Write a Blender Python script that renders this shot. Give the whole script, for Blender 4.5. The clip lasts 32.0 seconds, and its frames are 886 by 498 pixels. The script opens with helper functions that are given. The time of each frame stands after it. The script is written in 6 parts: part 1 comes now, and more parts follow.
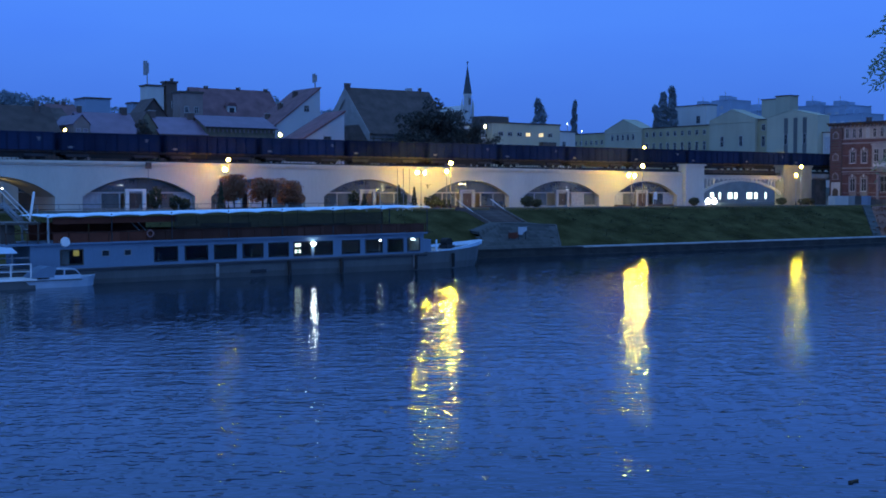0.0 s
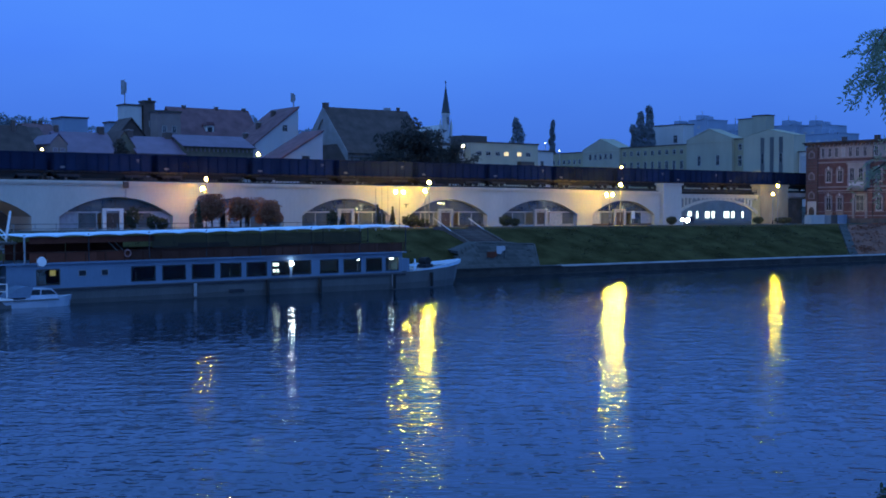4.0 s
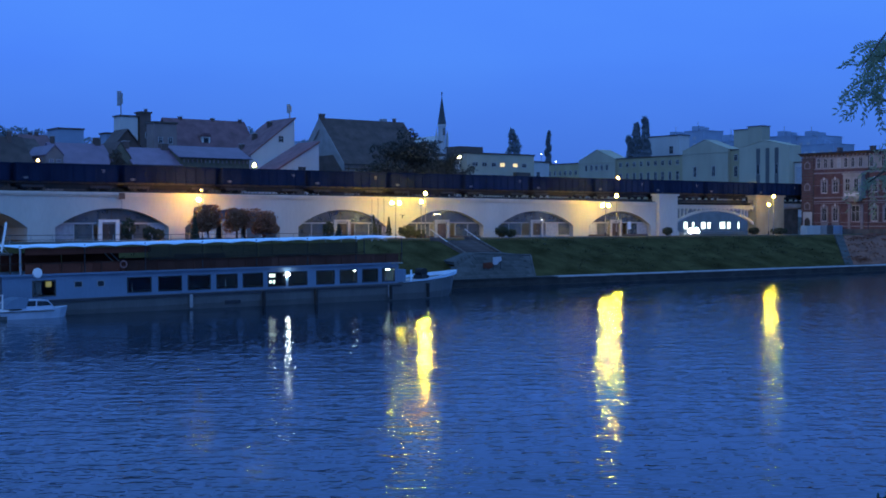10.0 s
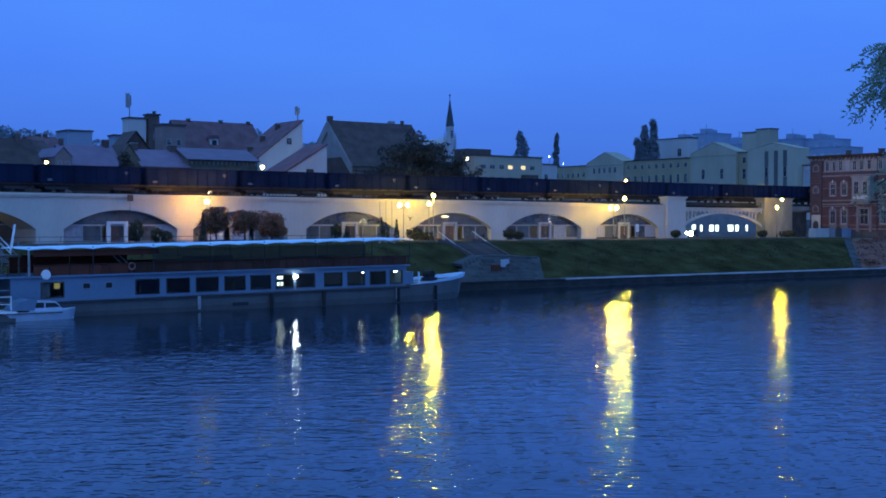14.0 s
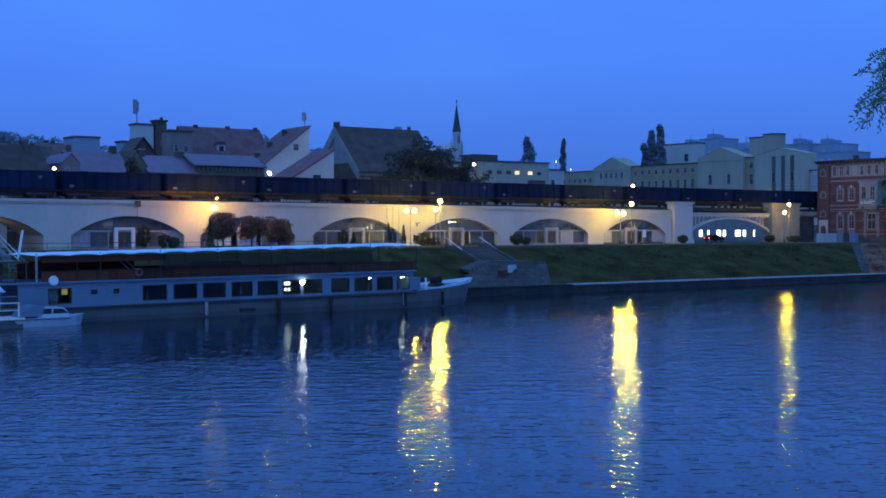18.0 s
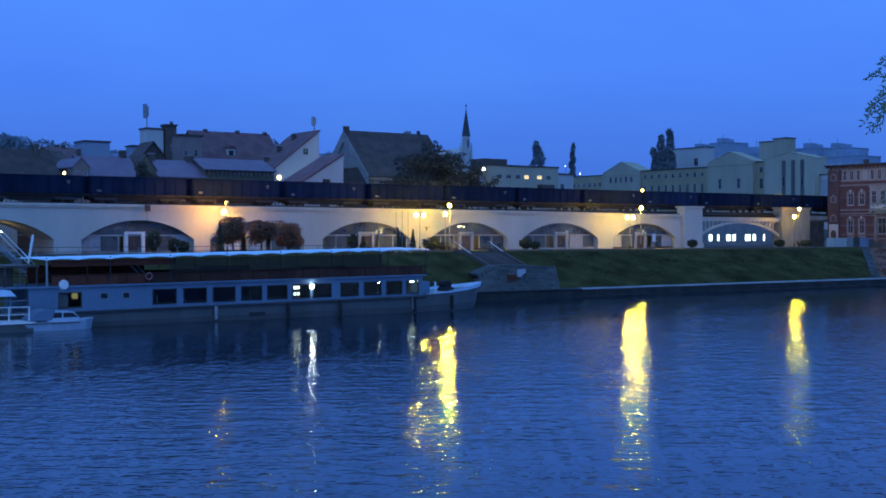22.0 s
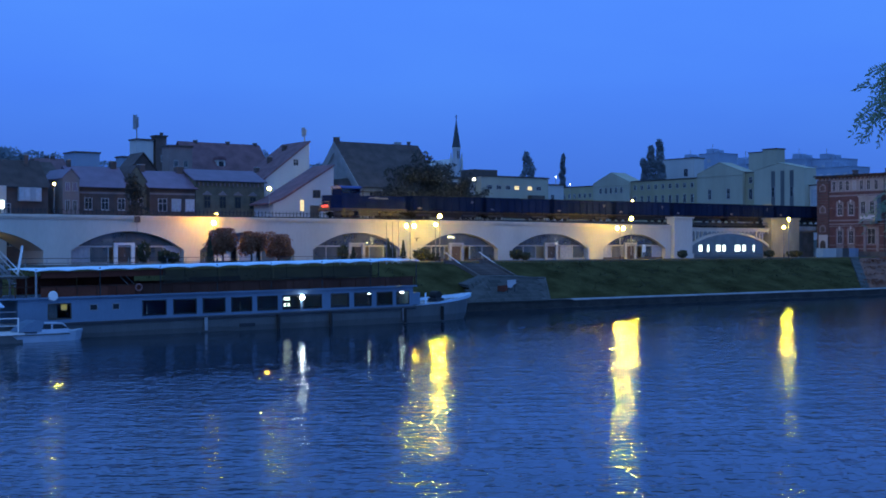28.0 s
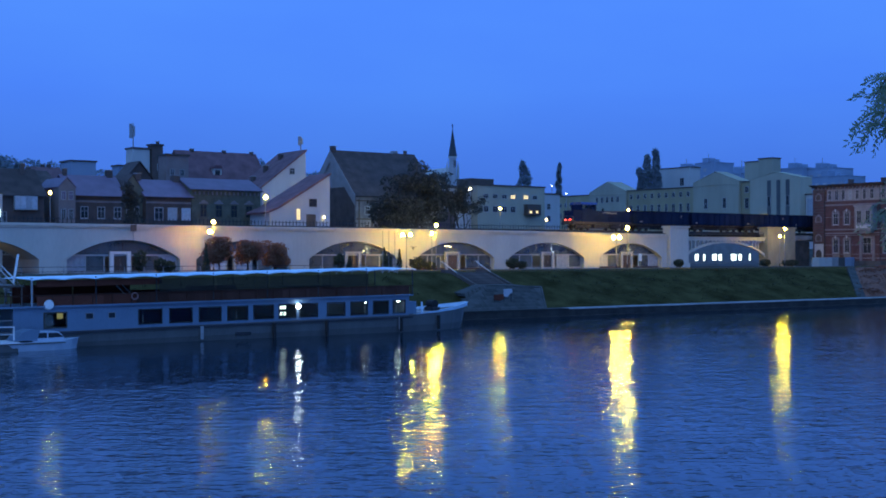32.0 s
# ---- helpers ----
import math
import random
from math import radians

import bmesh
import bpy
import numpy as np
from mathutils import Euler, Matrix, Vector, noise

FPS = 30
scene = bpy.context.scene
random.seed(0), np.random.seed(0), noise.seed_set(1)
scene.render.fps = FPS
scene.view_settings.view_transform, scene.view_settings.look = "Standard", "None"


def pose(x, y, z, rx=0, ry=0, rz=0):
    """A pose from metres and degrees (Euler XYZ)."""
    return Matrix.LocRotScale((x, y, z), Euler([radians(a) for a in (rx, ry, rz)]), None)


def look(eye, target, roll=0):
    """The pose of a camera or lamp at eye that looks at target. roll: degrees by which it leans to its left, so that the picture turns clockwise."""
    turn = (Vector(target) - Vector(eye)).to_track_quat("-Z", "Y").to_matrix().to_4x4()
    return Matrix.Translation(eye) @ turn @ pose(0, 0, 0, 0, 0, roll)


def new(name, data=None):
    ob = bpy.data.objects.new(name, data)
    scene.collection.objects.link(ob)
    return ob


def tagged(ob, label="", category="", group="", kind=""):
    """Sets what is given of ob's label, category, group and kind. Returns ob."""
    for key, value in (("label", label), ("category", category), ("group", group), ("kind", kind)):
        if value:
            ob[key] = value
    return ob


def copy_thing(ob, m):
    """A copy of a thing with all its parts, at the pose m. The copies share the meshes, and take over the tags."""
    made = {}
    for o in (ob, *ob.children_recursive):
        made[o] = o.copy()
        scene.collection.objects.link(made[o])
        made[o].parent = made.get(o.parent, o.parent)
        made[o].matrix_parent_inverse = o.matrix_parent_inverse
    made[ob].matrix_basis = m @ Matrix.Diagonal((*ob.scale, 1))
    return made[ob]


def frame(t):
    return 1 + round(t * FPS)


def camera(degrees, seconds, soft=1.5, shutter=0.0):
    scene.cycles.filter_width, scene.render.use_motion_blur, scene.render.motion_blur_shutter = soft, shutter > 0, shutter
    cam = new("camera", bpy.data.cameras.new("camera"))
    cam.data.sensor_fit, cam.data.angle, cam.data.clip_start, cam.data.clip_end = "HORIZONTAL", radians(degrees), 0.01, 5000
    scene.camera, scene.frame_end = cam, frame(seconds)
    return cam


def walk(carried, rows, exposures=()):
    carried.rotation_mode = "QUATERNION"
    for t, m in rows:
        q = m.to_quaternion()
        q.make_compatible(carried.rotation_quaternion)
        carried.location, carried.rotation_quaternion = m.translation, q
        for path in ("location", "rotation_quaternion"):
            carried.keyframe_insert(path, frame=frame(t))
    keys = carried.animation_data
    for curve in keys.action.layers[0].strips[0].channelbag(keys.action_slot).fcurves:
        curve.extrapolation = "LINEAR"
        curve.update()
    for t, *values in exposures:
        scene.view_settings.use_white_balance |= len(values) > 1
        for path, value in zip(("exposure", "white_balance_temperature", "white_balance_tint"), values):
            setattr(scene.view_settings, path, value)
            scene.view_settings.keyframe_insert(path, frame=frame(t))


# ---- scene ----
TURN = 35.8                     # the viaduct runs this far round from the river's view
CO, SI = math.cos(radians(TURN)), math.sin(radians(TURN))


def at(s, d, z=0.0, turn=0.0):
    """A pose s metres along the viaduct, d metres behind its river face, z above the water."""
    return pose(s * CO - d * SI, 199 + s * SI + d * CO, z, 0, 0, TURN + turn)


# ---------- camera ----------
cam = camera(38.41, 32.0, soft=1.8, shutter=0.8)
EYE = (0.0, 0.0, 6.5)
PATH = [
    (0.0, -2.519, 0.000, 0.000),
    (0.5, -2.498, 0.036, 0.011),
    (1.0, -2.457, 0.065, 0.032),
    (1.5, -2.435, 0.075, 0.022),
    (2.0, -2.330, 0.053, -0.015),
    (2.5, -2.169, -0.169, -0.013),
    (3.0, -2.024, -0.414, -0.017),
    (3.5, -1.836, -0.717, -0.026),
    (5.5, -1.297, -1.366, -0.119),
    (6.0, -1.263, -1.418, -0.107),
    (6.5, -1.249, -1.426, -0.096),
    (7.0, -1.232, -1.406, -0.118),
    (7.5, -1.205, -1.354, -0.087),
    (8.0, -1.169, -1.330, -0.087),
    (8.5, -1.166, -1.218, -0.078),
    (9.0, -1.166, -1.221, -0.078),
    (9.5, -1.166, -1.197, -0.078),
    (10.0, -1.163, -1.143, -0.086),
    (10.5, -1.147, -1.135, -0.023),
    (11.0, -1.137, -1.123, -0.025),
    (11.5, -1.140, -1.061, -0.012),
    (12.0, -1.137, -1.005, -0.011),
    (12.5, -1.130, -0.934, -0.014),
    (13.0, -1.110, -0.898, -0.003),
    (13.5, -1.095, -0.863, -0.038),
    (14.0, -1.059, -0.791, -0.011),
    (14.5, -1.044, -0.746, -0.037),
    (16.5, -0.898, -0.572, -0.039),
    (17.0, -0.852, -0.527, -0.066),
    (17.5, -0.815, -0.501, -0.060),
    (18.0, -0.808, -0.480, -0.087),
    (18.5, -0.771, -0.458, -0.076),
    (19.0, -0.740, -0.414, -0.071),
    (19.5, -0.729, -0.361, -0.091),
    (20.0, -0.722, -0.224, -0.100),
    (20.5, -0.695, -0.073, -0.091),
    (21.0, -0.685, -0.071, -0.083),
    (21.5, -0.646, -0.061, -0.087),
    (22.0, -0.613, -0.058, -0.067),
    (22.5, -0.552, -0.063, -0.043),
    (23.0, -0.516, -0.028, -0.050),
    (23.5, -0.484, 0.001, -0.061),
    (24.0, -0.447, 0.029, -0.070),
    (24.5, -0.413, 0.102, -0.078),
    (25.0, -0.379, 0.126, -0.088),
    (25.5, -0.367, 0.092, -0.066),
    (27.5, -0.211, -0.486, -0.062),
    (28.0, -0.128, -0.493, -0.121),
    (28.5, -0.031, -0.557, -0.112),
    (29.0, 0.057, -0.549, -0.125),
    (29.5, 0.121, -0.586, -0.070),
    (30.0, 0.160, -0.581, -0.095),
    (30.5, 0.202, -0.582, -0.076),
    (31.0, 0.238, -0.580, -0.058),
    (31.5, 0.269, -0.621, -0.080),
    (32.0, 0.274, -0.661, -0.085),
]
walk(cam, [(t, pose(*EYE, 90 + up, -roll, yaw)) for t, up, yaw, roll in PATH], exposures=[(0, 0.0), (32, 0.0)])

# ---------- sky and light ----------
world = bpy.data.worlds.new("dusk_sky")
scene.world = world
world.use_nodes = True
wn, wl = world.node_tree.nodes, world.node_tree.links
wn.clear()
w_co, w_sep, w_ramp = wn.new("ShaderNodeTexCoord"), wn.new("ShaderNodeSeparateXYZ"), wn.new("ShaderNodeValToRGB")
w_bg, w_out = wn.new("ShaderNodeBackground"), wn.new("ShaderNodeOutputWorld")
w_noise, w_map, w_mix = wn.new("ShaderNodeTexNoise"), wn.new("ShaderNodeMapping"), wn.new("ShaderNodeMix")
wl.new(w_co.outputs["Generated"], w_sep.inputs[0])
wl.new(w_sep.outputs["Z"], w_ramp.inputs[0])
stops = [(0.0, (0.050, 0.150, 0.58)), (0.05, (0.060, 0.185, 0.74)), (0.13, (0.074, 0.245, 0.96)), (0.24, (0.084, 0.280, 1.04)), (0.42, (0.100, 0.36, 1.14)), (1.0, (0.165, 0.45, 1.12))]
while len(w_ramp.color_ramp.elements) < len(stops):
    w_ramp.color_ramp.elements.new(0.5)
for e, (p, c) in zip(w_ramp.color_ramp.elements, stops):
    e.position, e.color = p, (*c, 1)
w_map.inputs["Scale"].default_value = (3, 3, 9)
wl.new(w_co.outputs["Generated"], w_map.inputs[0])
wl.new(w_map.outputs[0], w_noise.inputs["Vector"])
w_noise.inputs["Scale"].default_value, w_noise.inputs["Detail"].default_value = 1.2, 4
w_mix.data_type, w_mix.blend_type = "RGBA", "OVERLAY"
w_mix.inputs[0].default_value = 0.17
wl.new(w_ramp.outputs[0], w_mix.inputs[6])
wl.new(w_noise.outputs["Fac"], w_mix.inputs[7])
wl.new(w_mix.outputs[2], w_bg.inputs[0])
w_bg.inputs[1].default_value = 1.0
wl.new(w_bg.outputs[0], w_out.inputs[0])

sun = new("sky_glow_sun", bpy.data.lights.new("sky_glow_sun", "SUN"))
sun.data.energy, sun.data.angle, sun.data.color = 0.36, radians(60), (0.45, 0.65, 1.0)
sun.matrix_world = look((0, 0, 100), (40, 160, 0))


# ---------- materials ----------
def mat(name, col, rough=0.75, metal=0.0, var=0.3, scale=0.6, fine=9.0, bump=0.25, streak=1.0, each=0.0, spec=0.35):
    """Colour with stains at two scales, fine relief, and a shade of its own for each object."""
    m = bpy.data.materials.new(name)
    m.use_nodes = True
    n, l = m.node_tree.nodes, m.node_tree.links
    b = n["Principled BSDF"]
    b.inputs["Roughness"].default_value, b.inputs["Metallic"].default_value = rough, metal
    b.inputs["Specular IOR Level"].default_value = spec
    co, mp = n.new("ShaderNodeTexCoord"), n.new("ShaderNodeMapping")
    mp.inputs["Scale"].default_value = (1, 1, 1 / streak)
    l.new(co.outputs["Object"], mp.inputs[0])
    big, small = n.new("ShaderNodeTexNoise"), n.new("ShaderNodeTexNoise")
    for node, sc in ((big, scale), (small, fine)):
        node.inputs["Scale"].default_value, node.inputs["Detail"].default_value = sc, 5
        l.new(mp.outputs[0], node.inputs["Vector"])
    add = n.new("ShaderNodeMath")
    add.operation = "MULTIPLY_ADD"
    l.new(small.outputs["Fac"], add.inputs[0])
    add.inputs[1].default_value = 0.45
    l.new(big.outputs["Fac"], add.inputs[2])
    ran = n.new("ShaderNodeMapRange")
    ran.inputs["From Min"].default_value, ran.inputs["From Max"].default_value = 0.45, 1.0
    ran.inputs["To Min"].default_value, ran.inputs["To Max"].default_value = 1 - var, 1 + var
    l.new(add.outputs[0], ran.inputs["Value"])
    fac = ran.outputs[0]
    if each:
        info, er, mul = n.new("ShaderNodeObjectInfo"), n.new("ShaderNodeMapRange"), n.new("ShaderNodeMath")
        er.inputs["To Min"].default_value, er.inputs["To Max"].default_value = 1 - each, 1 + each
        l.new(info.outputs["Random"], er.inputs["Value"])
        mul.operation = "MULTIPLY"
        l.new(fac, mul.inputs[0]), l.new(er.outputs[0], mul.inputs[1])
        fac = mul.outputs[0]
    sc = n.new("ShaderNodeVectorMath")
    sc.operation = "SCALE"
    sc.inputs[0].default_value = col
    l.new(fac, sc.inputs["Scale"])
    l.new(sc.outputs[0], b.inputs["Base Color"])
    if bump:
        bp = n.new("ShaderNodeBump")
        bp.inputs["Strength"].default_value, bp.inputs["Distance"].default_value = bump, 0.03
        l.new(small.outputs["Fac"], bp.inputs["Height"])
        l.new(bp.outputs[0], b.inputs["Normal"])
    return m


def glow(name, col, strength):
    m = bpy.data.materials.new(name)
    m.use_nodes = True
    b = m.node_tree.nodes["Principled BSDF"]
    b.inputs["Base Color"].default_value = (0.15, 0.14, 0.12, 1)
    b.inputs["Emission Color"].default_value = (*col, 1)
    b.inputs["Emission Strength"].default_value = strength
    if strength < 12:
        m.cycles.emission_sampling = "NONE"   # too faint to light its surroundings
    return m


def clear_glass(name, tint):
    m = bpy.data.materials.new(name)
    m.use_nodes = True
    b = m.node_tree.nodes["Principled BSDF"]
    b.inputs["Base Color"].default_value = (*tint, 1)
    b.inputs["Transmission Weight"].default_value = 1.0
    b.inputs["Roughness"].default_value, b.inputs["IOR"].default_value = 0.02, 1.3
    return m


def water_material():
    """Dark water under a mirror skin: ripples with long crests across the view, in calmer and rougher patches."""
    m = bpy.data.materials.new("river_water")
    m.use_nodes = True
    n, l = m.node_tree.nodes, m.node_tree.links
    n.remove(n["Principled BSDF"])
    body, skin, mix, fres = n.new("ShaderNodeBsdfDiffuse"), n.new("ShaderNodeBsdfAnisotropic"), n.new("ShaderNodeMixShader"), n.new("ShaderNodeFresnel")
    body.inputs["Color"].default_value = (0.004, 0.014, 0.026, 1)
    skin.distribution = "BECKMANN"
    skin.inputs["Color"].default_value = (1, 1, 1, 1)
    skin.inputs["Roughness"].default_value = 0.07
    fres.inputs["IOR"].default_value = 1.333
    co, sep = n.new("ShaderNodeTexCoord"), n.new("ShaderNodeVectorMath")
    sep.operation = "DOT_PRODUCT"            # distance from the viaduct's face
    l.new(co.outputs["Object"], sep.inputs[0])
    sep.inputs[1].default_value = (-SI, CO, 0)
    # wind patches
    pm, pn, pr = n.new("ShaderNodeMapping"), n.new("ShaderNodeTexNoise"), n.new("ShaderNodeMapRange")
    pm.inputs["Scale"].default_value = (0.35, 1, 1)
    pn.inputs["Scale"].default_value, pn.inputs["Detail"].default_value = 0.12, 2
    pr.inputs["From Min"].default_value, pr.inputs["From Max"].default_value = 0.32, 0.68
    pr.inputs["To Min"].default_value, pr.inputs["To Max"].default_value = 0.72, 1.25
    l.new(co.outputs["Object"], pm.inputs[0]), l.new(pm.outputs[0], pn.inputs["Vector"]), l.new(pn.outputs["Fac"], pr.inputs["Value"])
    # cat's paws: small streaks of rougher water
    gm, gn, gr, both = n.new("ShaderNodeMapping"), n.new("ShaderNodeTexNoise"), n.new("ShaderNodeMapRange"), n.new("ShaderNodeMath")
    gm.inputs["Scale"].default_value = (2.2, 0.40, 1)
    gn.inputs["Scale"].default_value, gn.inputs["Detail"].default_value = 1.0, 1
    gr.inputs["From Min"].default_value, gr.inputs["From Max"].default_value = 0.34, 0.66
    gr.inputs["To Min"].default_value, gr.inputs["To Max"].default_value = 0.62, 1.35
    both.operation = "MULTIPLY"
    l.new(co.outputs["Object"], gm.inputs[0]), l.new(gm.outputs[0], gn.inputs["Vector"]), l.new(gn.outputs["Fac"], gr.inputs["Value"])
    l.new(pr.outputs[0], both.inputs[0]), l.new(gr.outputs[0], both.inputs[1])
    last = None
    for scale, stretch, strength, dist, detail, calm in RIPPLES:
        mp, tx, bp = n.new("ShaderNodeMapping"), n.new("ShaderNodeTexNoise"), n.new("ShaderNodeBump")
        mp.inputs["Scale"].default_value = (stretch, 1, 1)
        mp.inputs["Rotation"].default_value = (0, 0, radians(-6 + 2 * scale))
        l.new(co.outputs["Object"], mp.inputs[0]), l.new(mp.outputs[0], tx.inputs["Vector"])
        tx.inputs["Scale"].default_value, tx.inputs["Detail"].default_value = scale, detail
        bp.inputs["Distance"].default_value = dist
        # the far bank's lee lies calmer than mid-river
        lee, gust = n.new("ShaderNodeMapRange"), n.new("ShaderNodeMath")
        lee.inputs["From Min"].default_value, lee.inputs["From Max"].default_value = -66 + 199 * CO, -126 + 199 * CO
        lee.inputs["To Min"].default_value, lee.inputs["To Max"].default_value = strength * calm, strength
        gust.operation = "MULTIPLY"
        l.new(sep.outputs["Value"], lee.inputs["Value"]), l.new(lee.outputs[0], gust.inputs[0]), l.new(both.outputs[0], gust.inputs[1])
        l.new(gust.outputs[0], bp.inputs["Strength"])
        l.new(tx.outputs["Fac"], bp.inputs["Height"])
        if last:
            l.new(last.outputs[0], bp.inputs["Normal"])
        last = bp
    l.new(last.outputs[0], skin.inputs["Normal"]), l.new(last.outputs[0], fres.inputs["Normal"])
    l.new(fres.outputs[0], mix.inputs[0]), l.new(body.outputs[0], mix.inputs[1]), l.new(skin.outputs[0], mix.inputs[2])
    l.new(mix.outputs[0], n["Material Output"].inputs[0])
    return m


RIPPLES = (  # scale, stretch across the view, strength, height, detail, calm in the lee
    (0.25, 0.30, 0.5, 0.035, 1, 0.35),
    (1.2, 0.55, 0.5, 0.056, 0, 0.70),
    (0.45, 7.0, 0.2, 0.050, 0, 2.8),
    (2.8, 0.62, 0.5, 0.046, 0, 0.46),
    (6.5, 0.75, 0.5, 0.023, 0, 0.22),
)
WATER = water_material()
PLASTER = mat("cream_plaster", (0.56, 0.53, 0.46), 0.85, var=0.12, scale=0.22, fine=3, streak=3)
COPING = mat("pale_coping", (0.62, 0.56, 0.47), 0.8, var=0.15, scale=0.5)
CONCRETE = mat("grey_concrete", (0.34, 0.34, 0.33), 0.85, var=0.3, scale=0.4, streak=2, each=0.12)
STONE = mat("stone_paving", (0.085, 0.085, 0.08), 0.95, var=0.35, scale=0.8, each=0.2, spec=0.02)
GRASS = mat("grass_bank", (0.060, 0.053, 0.022), 1.0, var=0.6, scale=0.35, fine=6, bump=0.9, spec=0.0)
WETSTONE = mat("wet_dark_stone", (0.045, 0.045, 0.042), 0.7, var=0.4, scale=0.8, spec=0.1)
ABUTMENT = mat("weathered_abutment", (0.36, 0.32, 0.22), 0.9, var=0.35, scale=0.5, streak=3)
TIMBERWALL = mat("grey_timbered_wall", (0.19, 0.20, 0.21), 0.9, var=0.35, scale=0.8)
STAIRSTONE = mat("worn_stair_stone", (0.15, 0.12, 0.105), 0.95, var=0.35, scale=0.8, each=0.2, spec=0.05)
EARTH = mat("town_ground", (0.10, 0.10, 0.09), 1.0, var=0.4, scale=0.1, spec=0.0)
ASPHALT = mat("asphalt", (0.05, 0.05, 0.05), 0.85, var=0.3)
STEEL = mat("painted_steel", (0.30, 0.31, 0.31), 0.55, 0.2, var=0.25, scale=1.2)
DARKSTEEL = mat("dark_steel", (0.05, 0.05, 0.055), 0.55, 0.4, var=0.3)
BLACK = mat("black_rubber", (0.02, 0.02, 0.02), 0.8, var=0.3)
BUOYPINK = mat("faded_red_foam", (0.26, 0.13, 0.12), 0.6, var=0.3, scale=3.0)
CRUISERWHITE = mat("greyed_white_hull", (0.42, 0.50, 0.58), 0.45, var=0.15, scale=0.8)
WHITE = mat("white_paint", (0.78, 0.78, 0.76), 0.5, var=0.12, scale=0.8, each=0.04)
BOATHULL = mat("grey_blue_hull", (0.105, 0.108, 0.104), 0.55, var=0.25, scale=0.5, streak=4)
BOATSIDE = mat("pale_boat_side", (0.135, 0.205, 0.28), 0.5, var=0.14, scale=0.5, streak=3)
CANVAS = mat("pale_canvas", (0.58, 0.76, 0.88), 0.7, var=0.12, scale=1.0)
MAROON = mat("maroon_canvas", (0.14, 0.048, 0.032), 0.95, var=0.3, each=0.2, spec=0.05)
DARKCANVAS = mat("dark_brown_canvas", (0.085, 0.040, 0.030), 0.95, var=0.3, each=0.2, spec=0.03)
BANNERWHITE = mat("dull_white_banner", (0.40, 0.42, 0.45), 0.7, var=0.2)
PANE = mat("dark_window_glass", (0.03, 0.035, 0.04), 0.30, var=0.2, bump=0, spec=0.2)
# pale panes; in the arches this paleness stands for reflected sky
PALEPANE = mat("pale_window_glass", (0.42, 0.44, 0.46), 0.25, var=0.2, scale=2, bump=0, each=0.25, spec=0.6)
FRAME = mat("white_window_frame", (0.42, 0.42, 0.41), 0.6, var=0.15, each=0.1)
DARKFRAME = mat("brown_window_frame", (0.09, 0.07, 0.055), 0.6, var=0.2)
# grey-blue base colour stands for dusk sky reflected in the arch glass
SKYTINTGLASS = mat("sky_tint_glass", (0.24, 0.28, 0.30), 0.04, var=0.25, scale=0.7, bump=0, each=0.2, spec=0.6)
SKYTINTGLASS.node_tree.nodes["Principled BSDF"].inputs["Transmission Weight"].default_value = 0.55
SMOKYFILM = clear_glass("smoky_film", (0.5, 0.47, 0.42))
film_nodes, film_links = SMOKYFILM.node_tree.nodes, SMOKYFILM.node_tree.links
film_clear, film_mix = film_nodes.new("ShaderNodeBsdfTransparent"), film_nodes.new("ShaderNodeMixShader")
film_clear.inputs[0].default_value = (0.6, 0.56, 0.5, 1)
film_mix.inputs[0].default_value = 0.05
film_nodes["Principled BSDF"].inputs["Transmission Weight"].default_value = 0.0
film_links.new(film_clear.outputs[0], film_mix.inputs[1]), film_links.new(film_nodes["Principled BSDF"].outputs[0], film_mix.inputs[2])
film_links.new(film_mix.outputs[0], film_nodes["Material Output"].inputs[0])
GLASS = clear_glass("clear_glass", (0.75, 0.8, 0.8))
BRICK = mat("red_brick", (0.115, 0.058, 0.054), 0.85, var=0.35, scale=0.7, fine=12, each=0.1)
BRICKTRIM = mat("pale_brick_trim", (0.23, 0.205, 0.20), 0.85, var=0.25)
REDTILE = mat("red_roof_tiles", (0.15, 0.075, 0.080), 0.8, var=0.35, scale=0.6, fine=7, each=0.2)
DARKTILE = mat("dark_roof_tiles", (0.076, 0.054, 0.047), 0.85, var=0.4, scale=0.6, fine=7, each=0.2)
MAUVETILE = mat("mauve_tin_roof", (0.18, 0.125, 0.17), 0.55, var=0.2, scale=0.6, fine=5, each=0.15)
CREAM = mat("cream_render", (0.40, 0.375, 0.275), 0.85, var=0.14, scale=0.25, streak=3, each=0.08)
OCHRE = mat("ochre_render", (0.34, 0.30, 0.18), 0.85, var=0.18, scale=0.3, streak=3, each=0.08)
PALEWALL = mat("pale_grey_render", (0.50, 0.50, 0.47), 0.85, var=0.14, scale=0.25, streak=3, each=0.08)
WHITEWALL = mat("whitewashed_wall", (0.44, 0.45, 0.46), 0.85, var=0.1, scale=0.3, streak=3)
PINKWALL = mat("faded_pink_render", (0.26, 0.20, 0.18), 0.85, var=0.2, scale=0.4)
BROWNWALL = mat("brown_brick_wall", (0.11, 0.08, 0.068), 0.85, var=0.3, scale=0.6, each=0.15)
OLIVEWALL = mat("olive_ornate_render", (0.12, 0.115, 0.08), 0.85, var=0.3, scale=0.9, each=0.1)
IVY = mat("red_ivy", (0.20, 0.078, 0.045), 0.9, var=0.45, scale=0.8, fine=5, bump=0.8)
DUSTWALL = mat("dim_interior_wall", (0.28, 0.27, 0.26), 0.9, var=0.2)
BARK = mat("tree_bark", (0.07, 0.055, 0.04), 0.95, var=0.4, scale=2)


